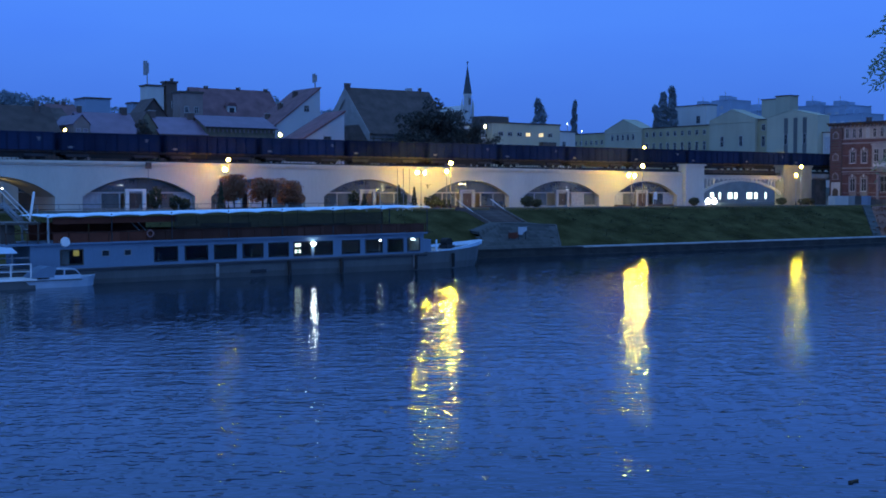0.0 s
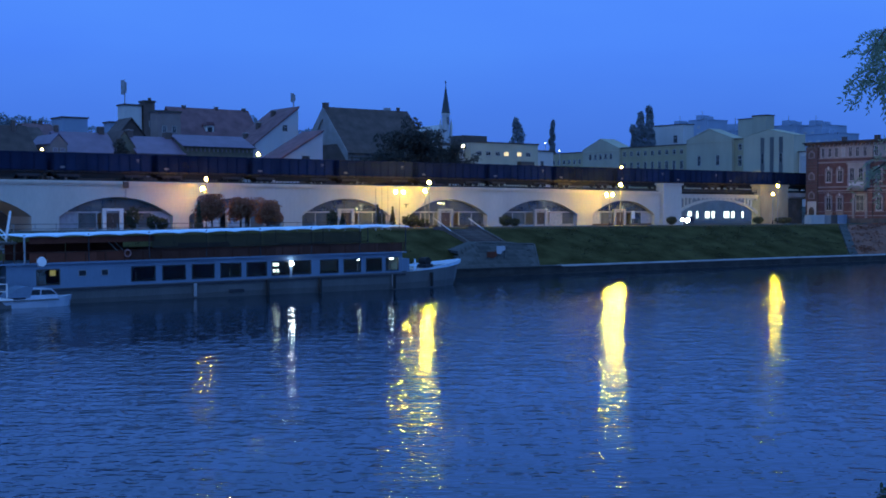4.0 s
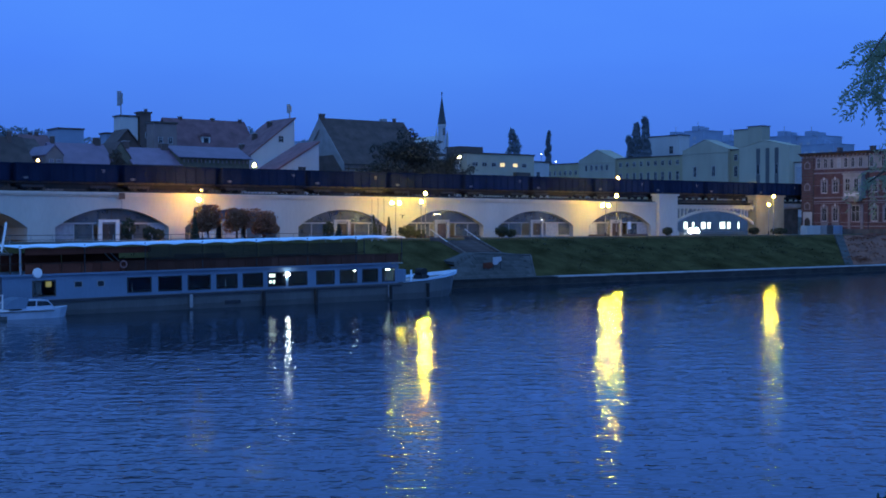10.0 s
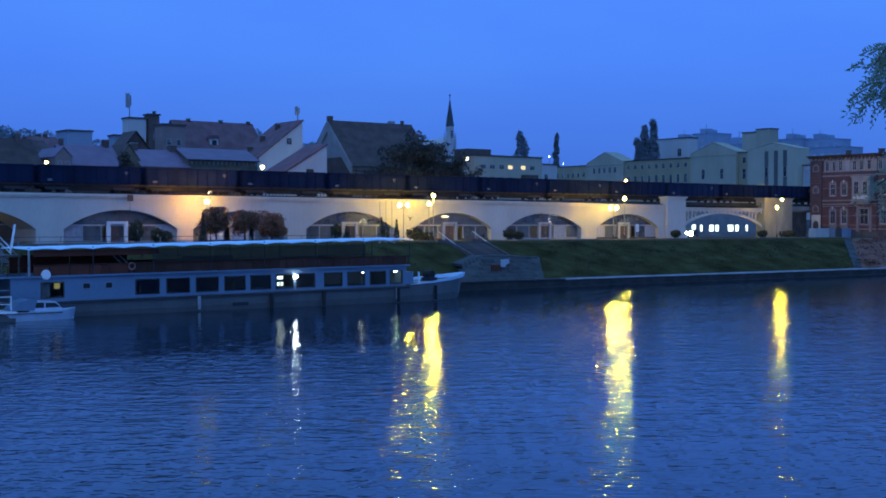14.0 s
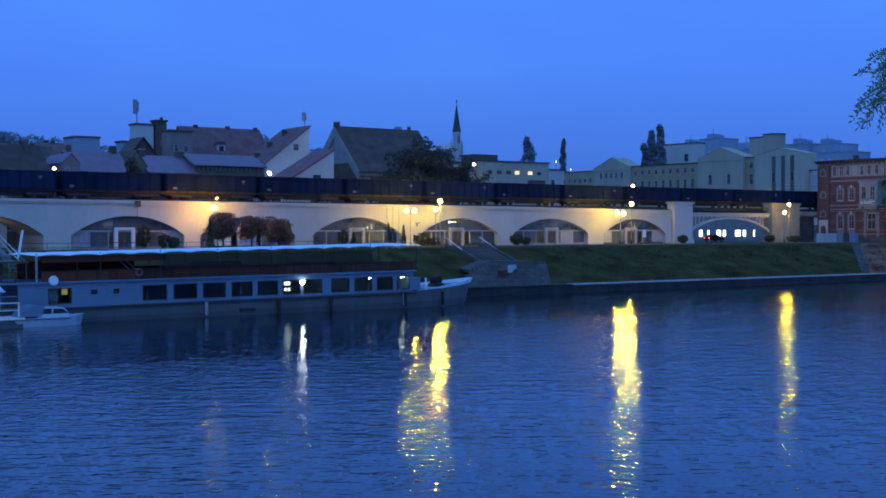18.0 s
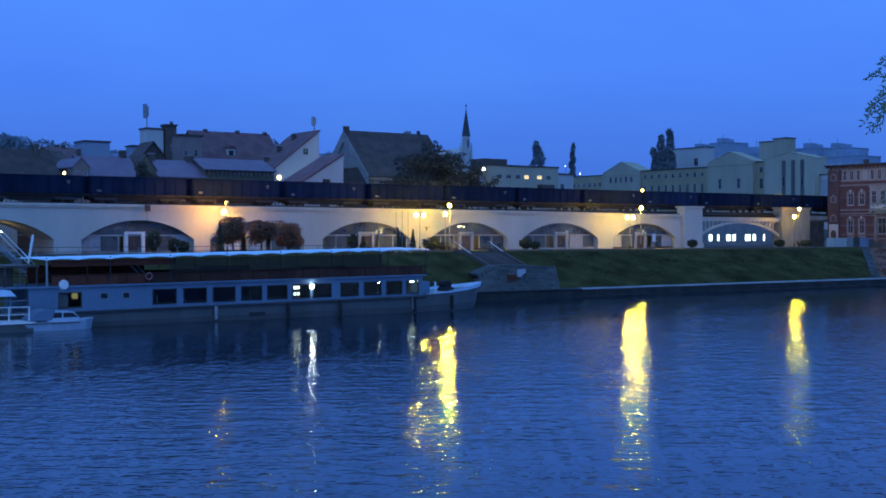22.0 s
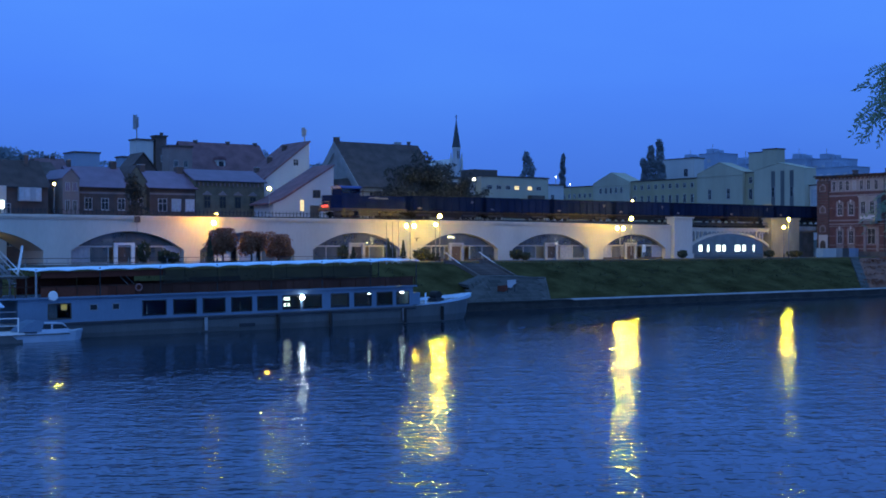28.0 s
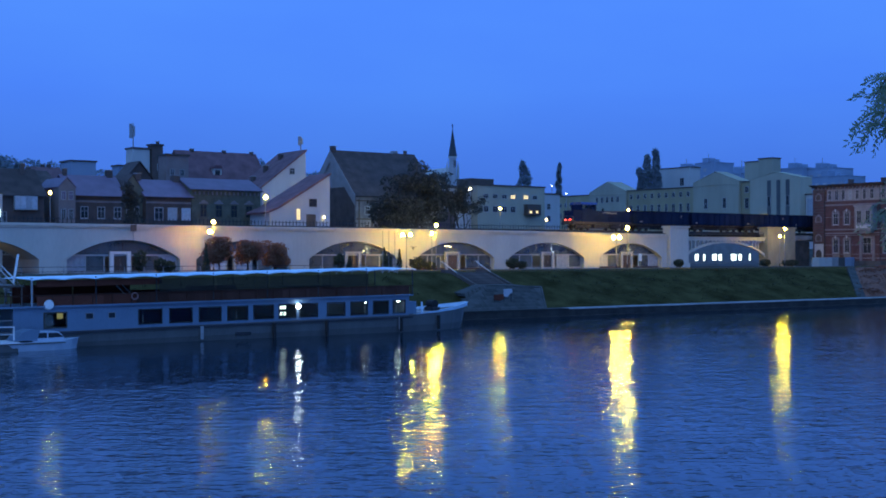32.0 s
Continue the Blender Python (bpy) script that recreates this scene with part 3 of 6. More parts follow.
def arcade_fill():
    tones = [BROWNWALL, PALEPANE, DARKFRAME, BROWNWALL, DARKFRAME, BROWNWALL]
    lits = [[(-2.4, 3.35, PENDANTCOLD, 0.05), (-1.8, 3.3, PENDANTCOLD, 0.05)], [], [(2.95, 2.87, PENDANTWARM, 0.10), (3.8, 2.77, PENDANTWARM, 0.09), (3.67, 3.28, PENDANTWARM, 0.09)], [(-0.7, 3.72, PENDANTWARM, 0.15), (-0.2, 3.76, PENDANTWARM, 0.15), (0.35, 3.7, PENDANTWARM, 0.14)],
            [(2.6, 3.4, PENDANTCOLD, 0.07), (3.0, 2.9, PENDANTCOLD, 0.10)], [(1.6, 3.2, PENDANTWARM, 0.08)]]
    doors = [-0.4, 0.0, 0.2, -0.25, 0.6, -0.5]
    for n, (a, b) in enumerate(ARCHES[2:]):
        shopfront(a, b, lits[n], doors[n], tones[n], n)
    # open arch with a lit yard behind it
    yard = thing("yard_house", at(-62.5, 15, BASE), "dark yard house with a lit window seen through an arch", "house")
    part("wall", boxes((-14, 9, 0, 5, 0, 5.2)), BROWNWALL, yard)
    part("roof", prism(B(), [(-0.3, 5.2), (5.3, 5.2), (2.5, 6.4)], -14.3, 9.3, "x"), DARKTILE, yard)
    window(yard, -0.9, 3.0, 1.4, 0.9, 0, pane_mat=LITWIN)
    window(yard, 1.6, 2.4, 1.1, 1.2, 0)
    lamp = thing("arch_lamp", at(-66.5, 5.0, BASE), "warm lamp on a wall inside an open arch", "lamp")
    part("post", tube(B(), (0, 0, 0), (0, 0, 2.7), 0.05, seg=6), DARKSTEEL, lamp)
    part("lamp_head", ball(B(), (0, 0, 2.85), 0.09, 10), PENDANTWARM, lamp, smooth=True)


# ---------- boat ----------
def passenger_boat():
    """Moored restaurant boat: hull, long deckhouse with windows, open top deck under a canvas awning."""
    t = thing("passenger_boat", at(-87.5, -72.9, 0) @ pose(8, 0, 0, 0, -0.42) @ pose(-8, 0, 0), "long grey-blue moored restaurant boat with awning over its top deck", "boat")
    W = 6.0
    # hull in sections, bow to +x
    secs = [(-3.0, 0.5, 1.1, 0.05), (0.0, 0.0, 1.15, 0.0), (33.0, 0.0, 1.25, 0.0), (36.0, 0.35, 1.32, 0.02), (38.5, 1.2, 1.45, 0.06), (40.3, 2.2, 1.6, 0.15), (41.1, 2.9, 1.7, 0.25)]
    bm = B()
    rows = []
    for x, inset, zt, rake in secs:
        rows.append([bm.verts.new(p) for p in ((x, inset, zt), (x - rake, inset + 0.06, 0.35), (x - rake * 2, inset + 0.35, -0.7), (x - rake * 2, W - inset - 0.35, -0.7), (x - rake, W - inset - 0.06, 0.35), (x, W - inset, zt))])
    for p, q in zip(rows, rows[1:]):
        for i in range(6):
            bm.faces.new((p[i], p[(i + 1) % 6], q[(i + 1) % 6], q[i]))
    bm.faces.new(rows[0]), bm.faces.new(rows[-1][::-1])
    bmesh.ops.recalc_face_normals(bm, faces=bm.faces)
    hull = part("hull", bm, BOATHULL, t)
    part("rubbing_strake", boxes((-2.9, 33.2, -0.10, 0.02, 0.98, 1.14)), DARKSTEEL, hull)
    for x in (19.9, 24.7, 32.0, 36.2):
        part("fender", tube(B(), (x, -0.16 + (0.4 if x > 35 else 0), -0.1), (x, -0.16 + (0.4 if x > 35 else 0), 1.1), 0.14, seg=8), BLACK, hull)
    for x in (13.7, 31.9):
        part("white_stripe", boxes((x - 0.13, x + 0.13, -0.13, -0.105, 0.1, 1.1)), STEEL, hull)
    part("bilge_outlet", boxes((16.6, 17.9, -0.04, 0.05, 0.25, 0.5)), DARKSTEEL, hull)
    # bow bulwark, widening to the stem
    BULWARK = ((33.4, 0.02, 1.27, 1.31), (36, 0.33, 1.34, 1.50), (38.5, 1.18, 1.45, 1.73), (40.3, 2.15, 1.58, 1.92), (41.3, 2.9, 1.68, 2.05))
    bm = B()
    rows = []
    for x, inset, z0, z1 in BULWARK:
        rows.append([bm.verts.new(p) for p in ((x, inset - 0.06, z0), (x + 0.05, inset - 0.12, z1), (x + 0.05, inset + 0.02, z1), (x, inset + 0.06, z0))])
    for p, q in zip(rows, rows[1:]):
        for i in range(4):
            bm.faces.new((p[i], p[(i + 1) % 4], q[(i + 1) % 4], q[i]))
    bmesh.ops.recalc_face_normals(bm, faces=bm.faces)
    part("bow_bulwark", bm, CANVAS, t, "pale bow bulwark")
    bm = B()
    rows = []
    for x, inset, z0, z1 in BULWARK:
        rows.append([bm.verts.new(p) for p in ((x, W - inset + 0.06, z0), (x + 0.05, W - inset + 0.12, z1), (x + 0.05, W - inset - 0.02, z1), (x, W - inset - 0.06, z0))])
    for p, q in zip(rows, rows[1:]):
        for i in range(4):
            bm.faces.new((p[i], p[(i + 1) % 4], q[(i + 1) % 4], q[i]))
    bmesh.ops.recalc_face_normals(bm, faces=bm.faces)
    part("bow_bulwark", bm, CANVAS, t)
    # deckhouse: wall split by window openings
    z0, z1, zw0, zw1 = 1.15, 2.88, 1.40, 2.54
    wins = [(1.7, 3.4)] + [(8.75, 10.65), (11.2, 13.1), (13.6, 15.5), (16.0, 17.8), (18.25, 20.05), (20.5, 22.1), (22.35, 24.1), (24.95, 26.7), (27.2, 28.9), (29.4, 31.0), (31.4, 32.7)]
    ports = [(4.75, 5.35), (6.45, 7.0)]
    bm = B()
    x = -0.3
    for a, b in sorted(wins + ports):
        lo, hi = (zw0, zw1) if (a, b) in wins else (1.95, 2.4)
        box(bm, x, a, 0.25, 0.35, z0, z1)
        box(bm, a, b, 0.25, 0.35, z0, lo), box(bm, a, b, 0.25, 0.35, hi, z1)
        x = b
    box(bm, x, 33.1, 0.25, 0.35, z0, z1)
    box(bm, -0.3, 33.1, W - 0.35, W - 0.25, z0, z1)
    box(bm, 33.0, 33.1, 0.35, W - 0.35, z0, z1), box(bm, -0.4, -0.3, 0.25, W - 0.25, z0, z1)
    house = part("deckhouse", bm, BOATSIDE, t)
    part("cabin_floor", boxes((-0.3, 33.0, 0.35, W - 0.35, 1.16, 1.22)), BROWNWALL, house)
    for n, (a, b) in enumerate(sorted(wins)):
        fr = part("window", boxes((a, a + 0.07, 0.2, 0.33, zw0, zw1), (b - 0.07, b, 0.2, 0.33, zw0, zw1), (a + 0.07, b - 0.07, 0.2, 0.33, zw0, zw0 + 0.07), (a + 0.07, b - 0.07, 0.2, 0.33, zw1 - 0.07, zw1)), DARKSTEEL if n else DARKFRAME, house)
        part("pane", boxes((a + 0.07, b - 0.07, 0.27, 0.285, zw0 + 0.07, zw1 - 0.07)), GLASS, fr)
        if n == 0:
            part("curtain", boxes((a + 0.1, a + 0.75, 0.45, 0.5, zw0, zw1)), DUSTWALL, fr, "half drawn curtain")
            part("lit_panel", boxes((b - 0.62, b - 0.2, 0.55, 0.58, zw1 - 0.5, zw1 - 0.1)), LITDIM, fr, "dim yellow light")
    for a, b in ports:
        fr = part("porthole_window", boxes((a, b, 0.22, 0.25, 1.95, 1.99), (a, b, 0.22, 0.25, 2.36, 2.4), (a, a + 0.04, 0.22, 0.25, 1.99, 2.36), (b - 0.04, b, 0.22, 0.25, 1.99, 2.36)), STEEL, house)
        part("pane", boxes((a, b, 0.27, 0.285, 1.96, 2.39)), PANE, fr)
    # lit menu boards and lamps inside and on the side
    part("light_panel", boxes((20.95, 21.45, 0.8, 0.85, 2.12, 2.36), (20.95, 21.45, 0.8, 0.85, 1.62, 1.86)), LITWHITE, house, "white lit panels behind a window")
    part("wall_lamp", ball(B(), (22.22, 0.1, 2.32), 0.17, 12), COLD, house, "round white wall lamp", smooth=True)
    part("cabin_lamp", boxes((28.85, 29.15, 0.6, 0.7, 2.38, 2.46)), COLD, house)
    part("cabin_lamp", boxes((32.1, 32.4, 0.6, 0.7, 2.36, 2.46)), COLD, house)
    for x in (9.2, 16.9, 21.0, 28.7, 31.9):
        part("window_post", boxes((x - 0.04, x + 0.04, 0.42, 0.5, 1.22, 2.1)), STEEL, house)
    part("life_disc", tube(B(), (2.05, 0.18, 3.08), (2.05, 0.02, 3.08), 0.38, 0.32, 20), WHITE, t, "white round satellite dish")
    # roof of the house = top deck
    part("top_deck", boxes((-2.2, 33.4, 0.05, W - 0.05, 2.88, 3.0)), BOATSIDE, t)
    rail = part("deck_railing", boxes((-2.2, 33.4, 0.06, 0.10, 3.72, 3.78), (-2.2, 33.4, W - 0.10, W - 0.06, 3.72, 3.78)), DARKCANVAS, t)
    for i in range(25):
        x = -2.1 + i * 1.47
        part("rail_post", boxes((x - 0.03, x + 0.03, 0.05, 0.11, 3.0, 3.72)), DARKCANVAS, rail)
    for i in range(13):
        x = 1.2 + 2.45 * i
        part("railing_panel", boxes((x, x + 2.44, 0.12, 0.15, 3.01, 3.70)), MAROON if i < 3 else DARKCANVAS, rail)
    part("rolled_blind", boxes((1.2, 10.6, 0.14, 0.2, 4.35, 4.8)), MAROON, t, "maroon side curtain of the awning")
    for i in range(7):
        part("rear_canvas", boxes((1.3 + 4.6 * i, 5.85 + 4.6 * i, W - 0.2, W - 0.16, 3.02, (4.35, 4.35, 3.8, 4.0, 3.62, 3.75, 3.6)[i])), MAROON if i < 2 else DARKCANVAS, t)
    for i in range(2, 6):
        part("clear_curtain", boxes((1.0 + 4.65 * i, 5.6 + 4.65 * i, 0.02, 0.03, 3.8, 4.8)), SMOKYFILM, t, "clear film side curtain")
    for i in range(9):
        x = 3.5 + 3.3 * i
        part("table", boxes((x, x + 1.3, 1.0, 1.9, 3.66, 3.72), (x + 0.6, x + 0.7, 1.4, 1.5, 3.0, 3.66)), DARKFRAME, t)
        part("bench", boxes((x - 0.6, x - 0.2, 1.0, 1.9, 3.36, 3.42), (x - 0.6, x - 0.5, 1.05, 1.1, 3.0, 3.36), (x - 0.3, x - 0.2, 1.8, 1.85, 3.0, 3.36)), DARKFRAME, t)
    # life buoy on the rail
    ring = B()
    loops = []
    for i in range(20):
        a = 2 * math.pi * i / 20
        loops.append([ring.verts.new((8.4 + (0.24 + 0.06 * math.cos(q)) * math.cos(a), 0.02 + 0.06 * math.sin(q), 3.52 + (0.24 + 0.06 * math.cos(q)) * math.sin(a))) for q in (k * math.pi / 3 for k in range(6))])
    for i in range(20):
        for k in range(6):
            ring.faces.new((loops[i][k], loops[i][(k + 1) % 6], loops[(i + 1) % 20][(k + 1) % 6], loops[(i + 1) % 20][k]))
    part("life_buoy", ring, BUOYPINK, t, "faded red and white life buoy")
    # awning in sagging bays, rising to the bow
    bays, x_a, x_b = 14, 0.7, 33.5
    bm = B()
    rows = []
    per = 8
    for i in range(bays * per + 1):
        u = i / (bays * per)
        x = x_a + (x_b - x_a) * u
        z = 4.86 + 0.26 * u + 0.10 * abs(math.sin(math.pi * i / per)) ** 0.8
        rows.append([bm.verts.new(p) for p in ((x, -0.15, z - 0.07), (x, -0.12, z), (x, W / 2, z + 0.05), (x, W + 0.12, z), (x, W + 0.15, z - 0.07))])
    for p, q in zip(rows, rows[1:]):
        for i in range(4):
            bm.faces.new((p[i], p[i + 1], q[i + 1], q[i]))
    aw = part("awning", bm, CANVAS, t, "pale blue-white scalloped canvas awning")
    mod = aw.modifiers.new("thick", "SOLIDIFY")
    mod.thickness = 0.03
    for i in range(bays // 2 + 1):
        x = x_a + 0.15 + (x_b - x_a - 0.3) * i / (bays // 2)
        for y in (0.1, W - 0.1):
            part("awning_post", tube(B(), (x, y, 3.0), (x, y, 5.0 + 0.3 * i / (bays // 2)), 0.045 if i else 0.08, seg=6), STEEL if i == 0 else DARKSTEEL, t)
    # fore deck winch and mast
    part("winch", tube(B(), (37.4, 2.4, 1.95), (37.4, 3.4, 1.95), 0.36, seg=14), BLACK, t)
    part("winch_stand", boxes((37.0, 37.8, 2.2, 3.5, 1.35, 1.7)), DARKSTEEL, t)
    part("fore_deck", boxes((33.1, 38.4, 1.2, W - 0.9, 1.2, 1.36)), CONCRETE, t)
    part("bow_locker", boxes((33.3, 34.1, 0.6, 1.9, 1.30, 2.35)), BOATSIDE, t)
    part("bow_post", tube(B(), (34.6, 0.5, 1.36), (34.6, 0.5, 2.3), 0.09, 0.07, 8), CANVAS, t, "pale mooring post")
    part("ladder_rail", tube(tube(B(), (7.0, 1.0, 4.7), (8.6, 1.0, 3.1), 0.04, seg=6), (7.6, 1.3, 4.7), (9.2, 1.3, 3.1), 0.04, seg=6), STEEL, t, "pale slanting ladder rail on the top deck")
    part("stern_deck", boxes((-3.0, -0.4, 0.6, W - 0.6, 1.1, 1.2)), CONCRETE, t)
    part("stern_frame", boxes((-2.9, -2.8, 0.6, 0.7, 1.2, 2.9), (-1.6, -1.5, 0.6, 0.7, 1.2, 2.9), (-2.9, -0.4, 0.6, 0.7, 2.0, 2.08)), STEEL, t)
    part("stern_mast", tube(B(), (0.5, 3.0, 4.6), (0.85, 3.0, 6.65), 0.09, seg=8), WHITE, t, "slanting white pole")
    part("stern_shelter", boxes((-2.0, 0.5, 0.6, W - 0.6, 4.35, 4.5), (-1.9, -1.8, 0.7, 0.8, 3.0, 4.35), (0.3, 0.4, 0.7, 0.8, 3.0, 4.35), (-1.9, -0.9, 2.0, 4.0, 3.0, 4.3)), DARKFRAME, t)


def small_boat():
    t = thing("cabin_cruiser", at(-89.4, -75.3, 0), "small white cabin boat with grey canvas cover", "boat")
    secs = [(0.0, 0.15, 0.62, 0.0), (0.6, 0.0, 0.60, 0.0), (3.5, 0.0, 0.62, 0.0), (4.8, 0.35, 0.70, 0.05), (5.5, 0.95, 0.78, 0.25)]
    W = 2.1
    bm = B()
    rows = []
    for x, ins, zt, rake in secs:
        rows.append([bm.verts.new(p) for p in ((x, ins, zt), (x - rake, ins + 0.25, -0.3), (x - rake, W - ins - 0.25, -0.3), (x, W - ins, zt))])
    for p, q in zip(rows, rows[1:]):
        for i in range(4):
            bm.faces.new((p[i], p[(i + 1) % 4], q[(i + 1) % 4], q[i]))
    bm.faces.new(rows[0]), bm.faces.new(rows[-1][::-1])
    bmesh.ops.recalc_face_normals(bm, faces=bm.faces)
    hull = part("hull", bm, CRUISERWHITE, t)
    part("rub_rail", boxes((0.3, 4.2, -0.04, 0.01, 0.48, 0.56)), BOATHULL, hull)
    cab = part("cabin", prism(B(), [(2.0, 0.58), (4.4, 0.64), (3.85, 1.26), (2.2, 1.32)], 0.25, W - 0.25), CRUISERWHITE, t)
    part("cabin_window", prism(B(), [(2.25, 0.86), (3.0, 0.86), (3.0, 1.22), (2.42, 1.22)], 0.235, 0.246), PANE, cab)
    part("cabin_window", prism(B(), [(3.1, 0.86), (4.15, 0.88), (3.78, 1.18), (3.1, 1.2)], 0.235, 0.246), PANE, cab)
    bm = prism(B(), [(0.7, 0.72), (2.3, 0.72), (2.5, 1.4), (1.9, 1.48), (1.3, 1.3)], 0.15, W - 0.15)
    part("canvas_cover", bm, BOATSIDE, t, "grey canvas cover")


def jetty():
    """Pontoon with railings and a gangway behind the stern of the boat."""
    t = thing("pontoon", at(-97.0, -70.0, 0), "low pontoon with white railings beside the boat", "pontoon")
    part("float", boxes((0, 8.6, -5.2, 3.0, -0.4, 0.55)), BOATHULL, t)
    part("deck", boxes((-0.1, 8.7, -5.3, 3.1, 0.55, 0.68)), WHITE, t)
    part("cabin_box", boxes((1.5, 6.4, -3.5, 0.5, 0.68, 2.2), (1.3, 6.6, -3.7, 0.7, 2.2, 2.35)), BOATSIDE, t)
    for i in range(7):
        part("rail_post", boxes((0.2 + 1.35 * i, 0.28 + 1.35 * i, -5.1, -5.02, 0.68, 1.7)), WHITE, t)
    part("railing", boxes((0.2, 8.4, -5.1, -5.05, 1.65, 1.72), (0.2, 8.4, -5.1, -5.05, 1.15, 1.2)), WHITE, t)
    part("parasol_cover", prism(B(), [(4.2, 2.35), (8.0, 2.35), (7.6, 2.75), (5.0, 2.8)], -3.4, 0.3), CANVAS, t)
    g = thing("gangway", at(-85.4, -66.8, 3.0), "steep gangway from the bank to the top deck", "gangway")
    for y in (0.0, 1.3):
        part("side_beam", prism(B(), [(0, 0.1), (0.0, 0.35), (-2.6, 3.0), (-2.6, 2.7)], y, y + 0.08), STEEL, g)
        part("handrail", tube(B(), (0, y + 0.04, 1.2), (-2.6, y + 0.04, 3.9), 0.035, seg=6), WHITE, g)
    step = shared(("step",), STEEL, lambda: boxes((-0.15, 0.15, 0.08, 1.3, 0, 0.05)))
    for i in range(11):
        part("step", step, None, g, m=pose(-0.12 - 0.235 * i, 0, 0.25 + 0.24 * i))


# ---------- bank: stairs, bastion, lamps ----------
def lo_at(w):
    return Vector((-7.0 + 11.0 * w, 0.2, 0.72))


def hi_at(w):
    return Vector((-3.2, 3.4, 2.4)).lerp(Vector((-0.8, 3.6, 3.25)), w * 3) if w < 0.333 else Vector((-0.8, 3.6, 3.25)).lerp(Vector((6.0, 3.6, 3.0)), (w - 0.333) * 1.5)


def bank_things():
    st = thing("bank_stairs", at(-27.8, -45.5, -0.1), "concrete stairs down the grass bank with steel handrails", "stairs")
    step = shared(("stair_step",), STAIRSTONE, lambda: boxes((-2.3, 2.3, -0.36, 0.0, -0.5, 0.0)))
    for i in range(20):
        part("step", step, None, st, m=pose(0.05 * i, -0.36 * i, min(4.66, 4.96 - 0.124 * i)))
    for x in (-2.5, 2.5):
        part("side_wall", prism(B(), [(0.9, 4.2), (0.9, 4.98), (-1.0, 4.95), (-7.4, 2.72), (-7.4, 1.2)], x - 0.15, x + 0.15, "x"), STAIRSTONE, st)
        k = 1.0 if x < 0 else 0.5
        rl = part("handrail", tube(tube(B(), (x, 1.0, 5.9), (x, 0.3 - 7.5 * k, 5.5 - 3.2 * k), 0.045, seg=6), (x, 0.3 - 7.5 * k, 5.5 - 3.2 * k), (x, -0.1 - 7.5 * k, 5.5 - 3.2 * k), 0.04, seg=6), WHITE, st, "pale painted handrail")
        for i in range(6 if x < 0 else 3):
            part("baluster", tube(B(), (x, 0.2 - 1.4 * i, 4.6 - 0.6 * i), (x, 0.2 - 1.4 * i, 5.45 - 0.6 * i), 0.03, seg=5), STEEL, rl)
    bs = thing("stone_bastion", at(-33.0, -60.6, 0), "sloping grey stone-paved bastion on the river bank", "bastion", kind="structure")
    bm = B()
    lo = [bm.verts.new(p) for p in ((-7.0, 0.2, 0.72), (-3.0, 0.2, 0.72), (1.0, 0.2, 0.72), (4.7, 0.2, 0.72))]
    hi = [bm.verts.new(p) for p in ((-3.2, 3.4, 2.4), (-0.8, 3.6, 3.25), (6.9, 3.6, 3.0), (8.9, 6.6, 2.4))]
    bk = [bm.verts.new(p) for p in ((-1.2, 8.4, 2.5), (1.6, 8.6, 3.3), (7.0, 8.6, 3.25), (10.0, 9.4, 2.75))]
    for a, b in ((lo, hi), (hi, bk)):
        for i in range(3):
            bm.faces.new((a[i], a[i + 1], b[i + 1], b[i]))
    bs_core = part("bastion_core", bm, STONE, bs)
    sl = bs_core.modifiers.new("thick", "SOLIDIFY")
    sl.thickness, sl.offset = 0.3, -1
    slab = shared(("paving_stone",), STONE, lambda: boxes((0.02, 0.88, 0.02, 0.64, -0.03, 0.04)))
    for j in range(7):
        for i in range(15):
            u, w = (j + 0.1) / 7, (i + 0.5 * (j % 2)) / 15.5
            a, b = lo_at(w), hi_at(w)
            p, q = a.lerp(b, u), a.lerp(b, u + 0.1)
            tilt = math.degrees(math.atan2(q.z - p.z, q.y - p.y))
            part("paving_stone", slab, None, bs, m=pose(p.x, p.y, p.z + 0.03, tilt))
    for p, q in (((-3.2, 3.4, 2.42), (-0.8, 3.6, 3.27)), ((-0.8, 3.6, 3.27), (6.9, 3.6, 3.02)), ((6.9, 3.6, 3.02), (4.7, 0.2, 0.76)), ((-7.0, 0.2, 0.76), (-3.2, 3.4, 2.42))):
        part("coping", tube(B(), p, q, 0.13, seg=4), STONE, bs)
    board = thing("banner_board", at(-33.1, -59.2, 1.55), "weathered white and red banner board on the bastion", "sign")
    for x in (0.05, 1.0, -1.2):
        part("post", boxes((x, x + 0.07, 0, 0.07, -0.3, 1.2 if x > 0 else 0.9)), DARKSTEEL, board)
    part("panel", prism(B(), [(0.0, 0.68), (0.55, 0.62), (0.75, 0.9), (1.15, 1.05), (1.1, 1.45), (0.0, 1.42)], -0.05, 0.0), BANNERWHITE, board, "sagging white panel")
    part("panel", prism(B(), [(-1.3, 0.35), (-0.5, 0.22), (0.0, 0.4), (-0.02, 0.9), (-1.3, 0.85)], -0.05, 0.0), MAROON, board, "dull red panel")
    rk = thing("bank_railing", at(0, -44.0, 4.45), "thin grey promenade railing on top of the bank", "railing")
    for z in (0.5, 0.95):
        part("rail", boxes((-100, -36, -0.02, 0.02, z, z + 0.05)), DARKSTEEL, rk)
    pst = shared(("railing_post",), STEEL, lambda: boxes((-0.03, 0.03, -0.03, 0.03, 0, 0.95)))
    for i in range(33):
        part("post", pst, None, rk, m=pose(-100 + 2 * i, 0, 0))
    # low hedge along the crest and planters in front of the arches
    hedge = thing("clipped_hedge", at(0, -44.6, 4.3), "low dark clipped hedge on top of the bank", "hedge")
